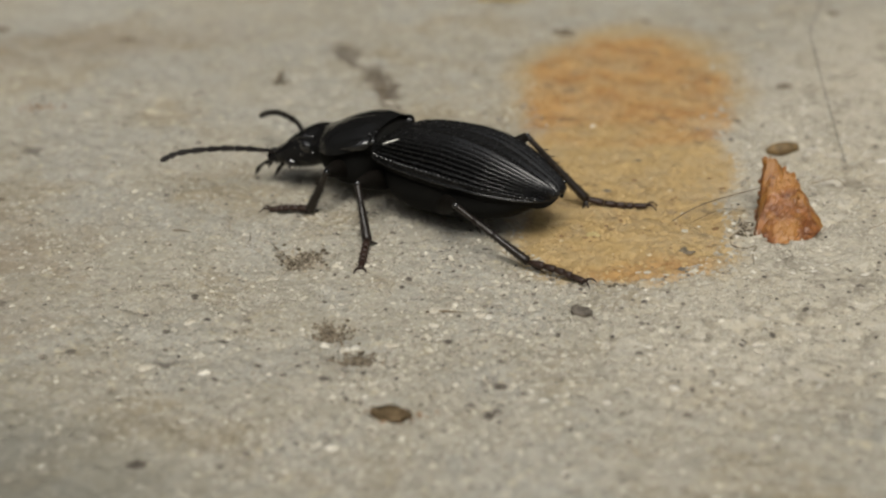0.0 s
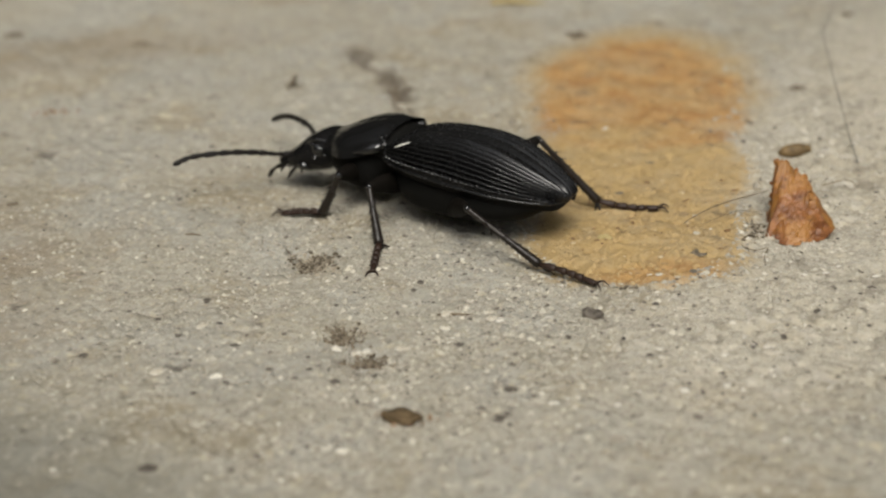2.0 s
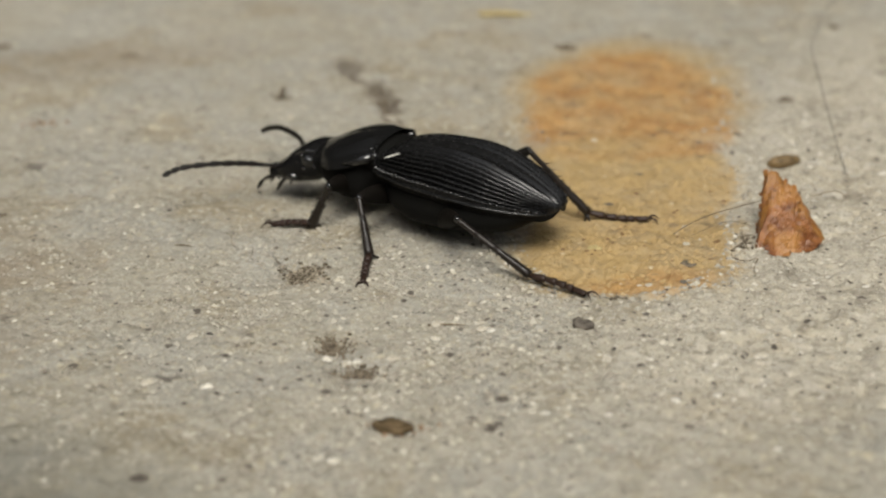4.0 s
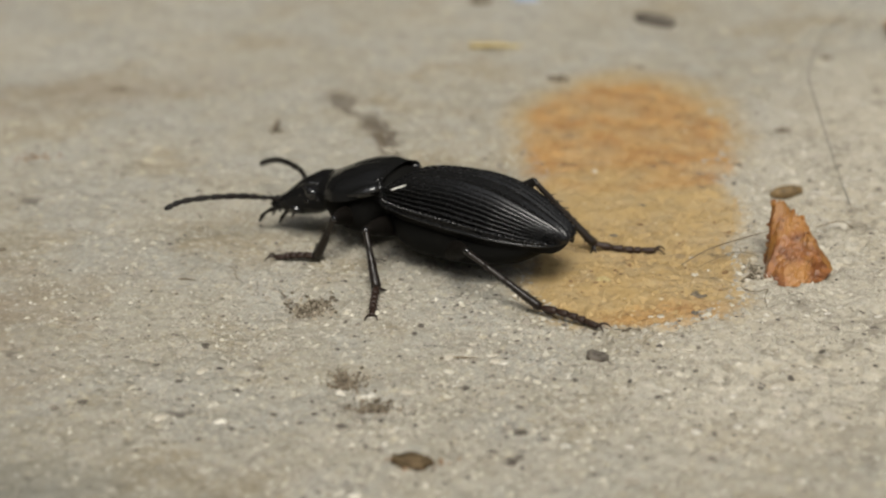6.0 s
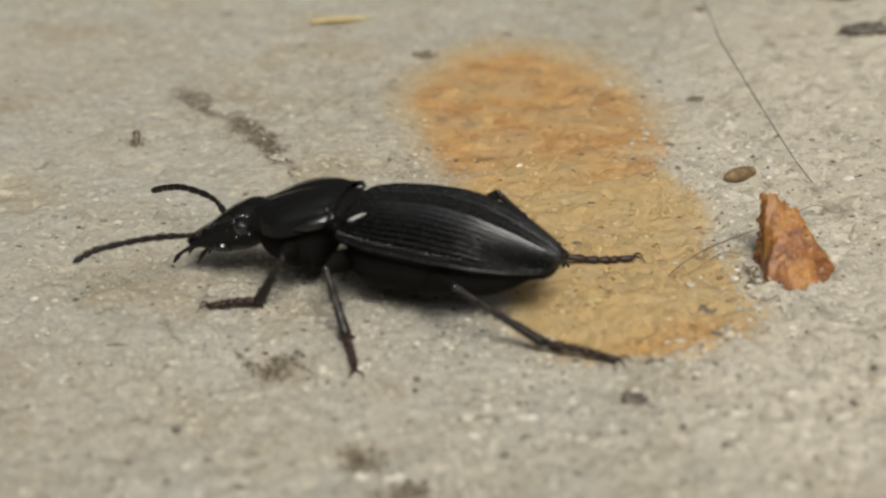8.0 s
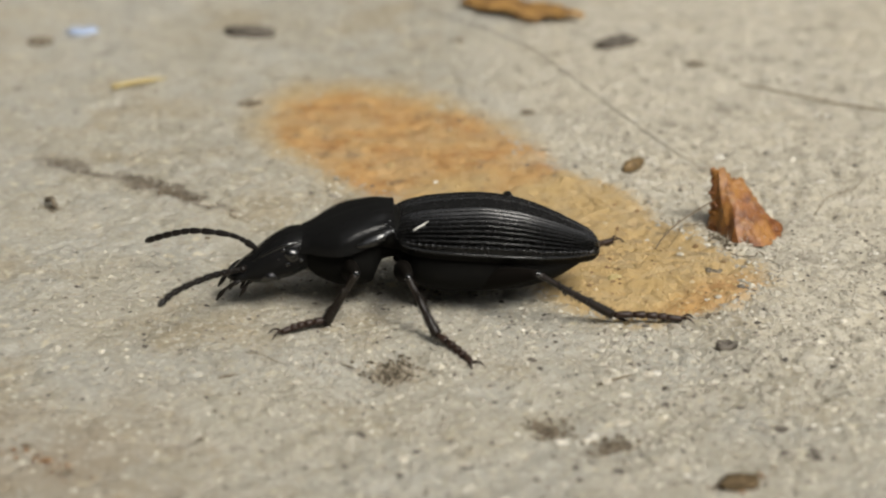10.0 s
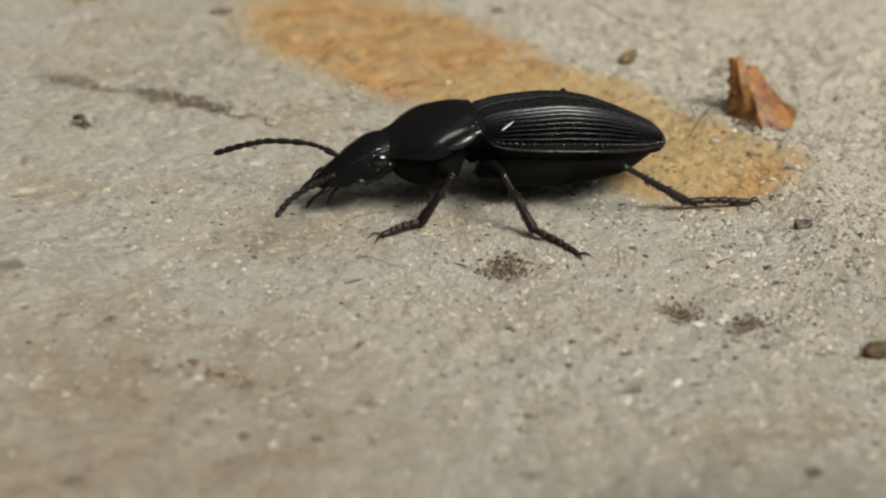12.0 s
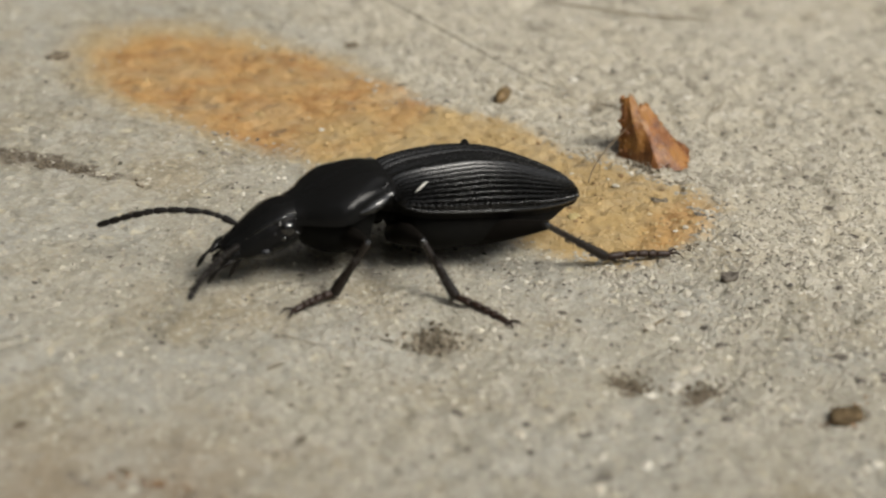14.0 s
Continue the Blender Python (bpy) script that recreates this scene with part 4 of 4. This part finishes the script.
scale_flake("soil_crumb", 12.2, -19.5, 0.92, 0.62, 20, M_CLOD, "flat brown soil crumb stuck to the concrete", 2, 0.14)
scale_flake("soil_crumb", 14.1, -5.55, 0.58, 0.3, 20, M_CHIP_DARK, "small dark soil crumb on the concrete", 4, 0.22)
scale_flake("soil_crumb", -10.4, 34.5, 0.8, 0.45, 10, M_SOIL, "dark soil crumb beside the rust stain", 5, 0.12)
scale_flake("soil_crumb", -11.0, 50.2, 1.8, 0.7, -10, M_CHIP_DARK, "long dark soil crumb far back on the concrete", 6, 0.4)
scale_flake("soil_crumb", 15.0, 46.2, 1.7, 0.8, 25, M_CHIP_DARK, "broad dark soil crumb far back on the concrete", 7, 0.3)
scale_flake("soil_crumb", -26.0, 49.8, 0.9, 0.6, 0, M_SOIL, "round dark soil crumb far back on the concrete", 8, 0.4)
scale_flake("paper_scrap", -23.2, 52.2, 1.3, 0.8, 0, M_BLUE, "tiny pale blue paper scrap on the concrete", 9, 0.1)
thread("dark_twig", [(-21.5, 16.6, 0.25), (-21.1, 16.2, 0.45), (-20.9, 15.6, 0.3), (-20.6, 15.2, 0.2)], 0.17, M_CRUMB, "tiny dark twig bit lying on the concrete", 14)
thread("straw_bit", [(-19.7, 37.9, 0.2), (-18.1, 38.8, 0.25), (-16.2, 39.8, 0.15)], 0.2, M_STRAW, "short yellow straw bit on the concrete", 16)
thread("long_hair", [(1.2, 58.0, 0.2), (2.4, 52.0, 0.9), (4.9, 43.5, 2.3), (7.4, 36.6, 3.1), (8.6, 33.2, 3.15), (10.8, 29.6, 2.3), (13.2, 25.9, 1.25), (15.2, 22.8, 0.45), (16.4, 21.0, 0.1), (16.9, 20.2, 0.02)], 0.03, M_HAIR, "long thin black hair lying across the concrete", 60)
thread("brown_fibre", [(12.4, 7.2, 0.1), (13.0, 7.9, 0.55), (14.1, 8.8, 1.1), (16.3, 10.3, 1.8)], 0.042, M_FIBRE, "thin brown fibre leaning on the bark flake")
thread("brown_fibre", [(13.2, 7.6, 0.0), (13.9, 8.9, 0.25), (14.4, 10.2, 0.2), (15.9, 10.4, 0.1)], 0.02, M_FIBRE, "thin brown fibre leaning on the bark flake")
thread("black_fibre", [(16.3, 7.6, 0.2), (16.2, 6.7, 0.12), (16.7, 5.8, 0.1), (17.5, 5.7, 0.12), (17.9, 6.2, 0.15), (18.2, 5.2, 0.1), (19.0, 3.8, 0.1)], 0.024, M_FIBRE, "thin curled black fibre beside the bark flake")
thread("black_fibre", [(16.6, 15.8, 0.2), (17.6, 17.0, 0.3), (18.6, 16.4, 0.2)], 0.03, M_FIBRE, "thin black fibre behind the bark flake")
thread("black_fibre", [(22.0, 11.5, 0.1), (23.2, 13.7, 0.3), (24.9, 15.0, 0.3), (26.2, 17.4, 0.1)], 0.024, M_FIBRE, "thin curved dark fibre lying on the concrete")
thread("black_fibre", [(22.0, 36.0, 0.1), (25.4, 32.7, 0.2), (27.9, 30.7, 0.2), (31.5, 29.0, 0.1)], 0.06, M_FIBRE, "dark fibre lying on the concrete")
thread("brown_fibre", [(7.4, -9.4, 0.05), (8.3, -9.0, 0.15), (9.2, -8.5, 0.1)], 0.05, M_FIBRE, "short brown fibre on the concrete", 14)
thread("brown_fibre", [(-9.3, -4.6, 0.0), (-8.6, -5.0, 0.1), (-7.8, -5.9, 0.08), (-7.2, -6.1, 0.0)], 0.02, M_FIBRE, "thin curved brown fibre on the concrete before the beetle", 20)
thread("dark_twig", [(-4.7, -6.1, -0.08), (-4.45, -6.3, -0.04), (-4.2, -6.45, -0.06), (-3.95, -6.6, -0.1)], 0.045, M_SOIL, "tiny dark twig bit beside the moss tuft", 14)
thread("dark_twig", [(-10.5, -7.5, 0.05), (-10.0, -7.4, 0.12), (-9.5, -7.2, 0.05)], 0.06, M_SOIL, "tiny dark twig bit lying on the bare concrete", 12)
dry_leaf()
crumbs(-2.1, -6.9, 1.0, 520, 1, "tuft of dark moss in a shallow hollow of the concrete", (1.0, 1.15), 20)
crumbs(-2.2, -6.9, 1.7, 230, 21, "loose moss bits round a tuft on the concrete", (1.2, 0.75), -10)
crumbs(4.7, -13.7, 1.2, 230, 2, "tuft of dark moss in a small hollow", (1.0, 0.9), 0, M_CRUMB)
crumbs(7.5, -15.2, 1.25, 190, 3, "loose moss crumbs beside a small hollow", (1.2, 0.7), 30, M_CRUMB)
crumbs(-14.2, 17.8, 3.6, 110, 4, "streak of dirt and moss crumbs on the concrete", (1.1, 0.16), -45, M_SOIL)
crumbs(-21.2, 16.1, 0.9, 34, 15, "brown dirt crumbs round a twig bit", (1.0, 0.8), 0, M_SOIL)
crumbs(15.0, 46.2, 1.5, 120, 13, "dark moss crumbs far back on the concrete", (1.3, 0.6), 25, M_CHIP_DARK)
crumbs(-12.0, 15.7, 1.3, 22, 14, "pale grit at the end of the dirt streak", (1.4, 0.4), -40, M_CHIP_PALE)
crumbs(12.5, -19.4, 1.2, 60, 9, "brown soil grains round a soil crumb", (1.1, 0.7), 20, M_RUSTY)
crumbs(14.2, -1.6, 0.9, 30, 5, "dark dirt crumbs at the stain's rim", (1.2, 0.35), 20)
crumbs(16.2, 8.3, 1.6, 110, 6, "dark dirt crumbs at the foot of the bark flake", (0.5, 1.2), 20)
crumbs(-17.8, -15.4, 2.2, 60, 7, "red-brown dirt crumbs on the concrete", (1.2, 0.3), -40, M_RUSTY)
crumbs(-31.5, 4.4, 2.0, 40, 8, "brown dirt crumbs far out on the concrete", (1.1, 0.6), 30, M_RUSTY)
crumbs(17.2, 8.0, 1.7, 26, 12, "pale grit at the foot of the bark flake", (1.2, 0.35), 15, M_CHIP_PALE)
sand()
chips(ground)
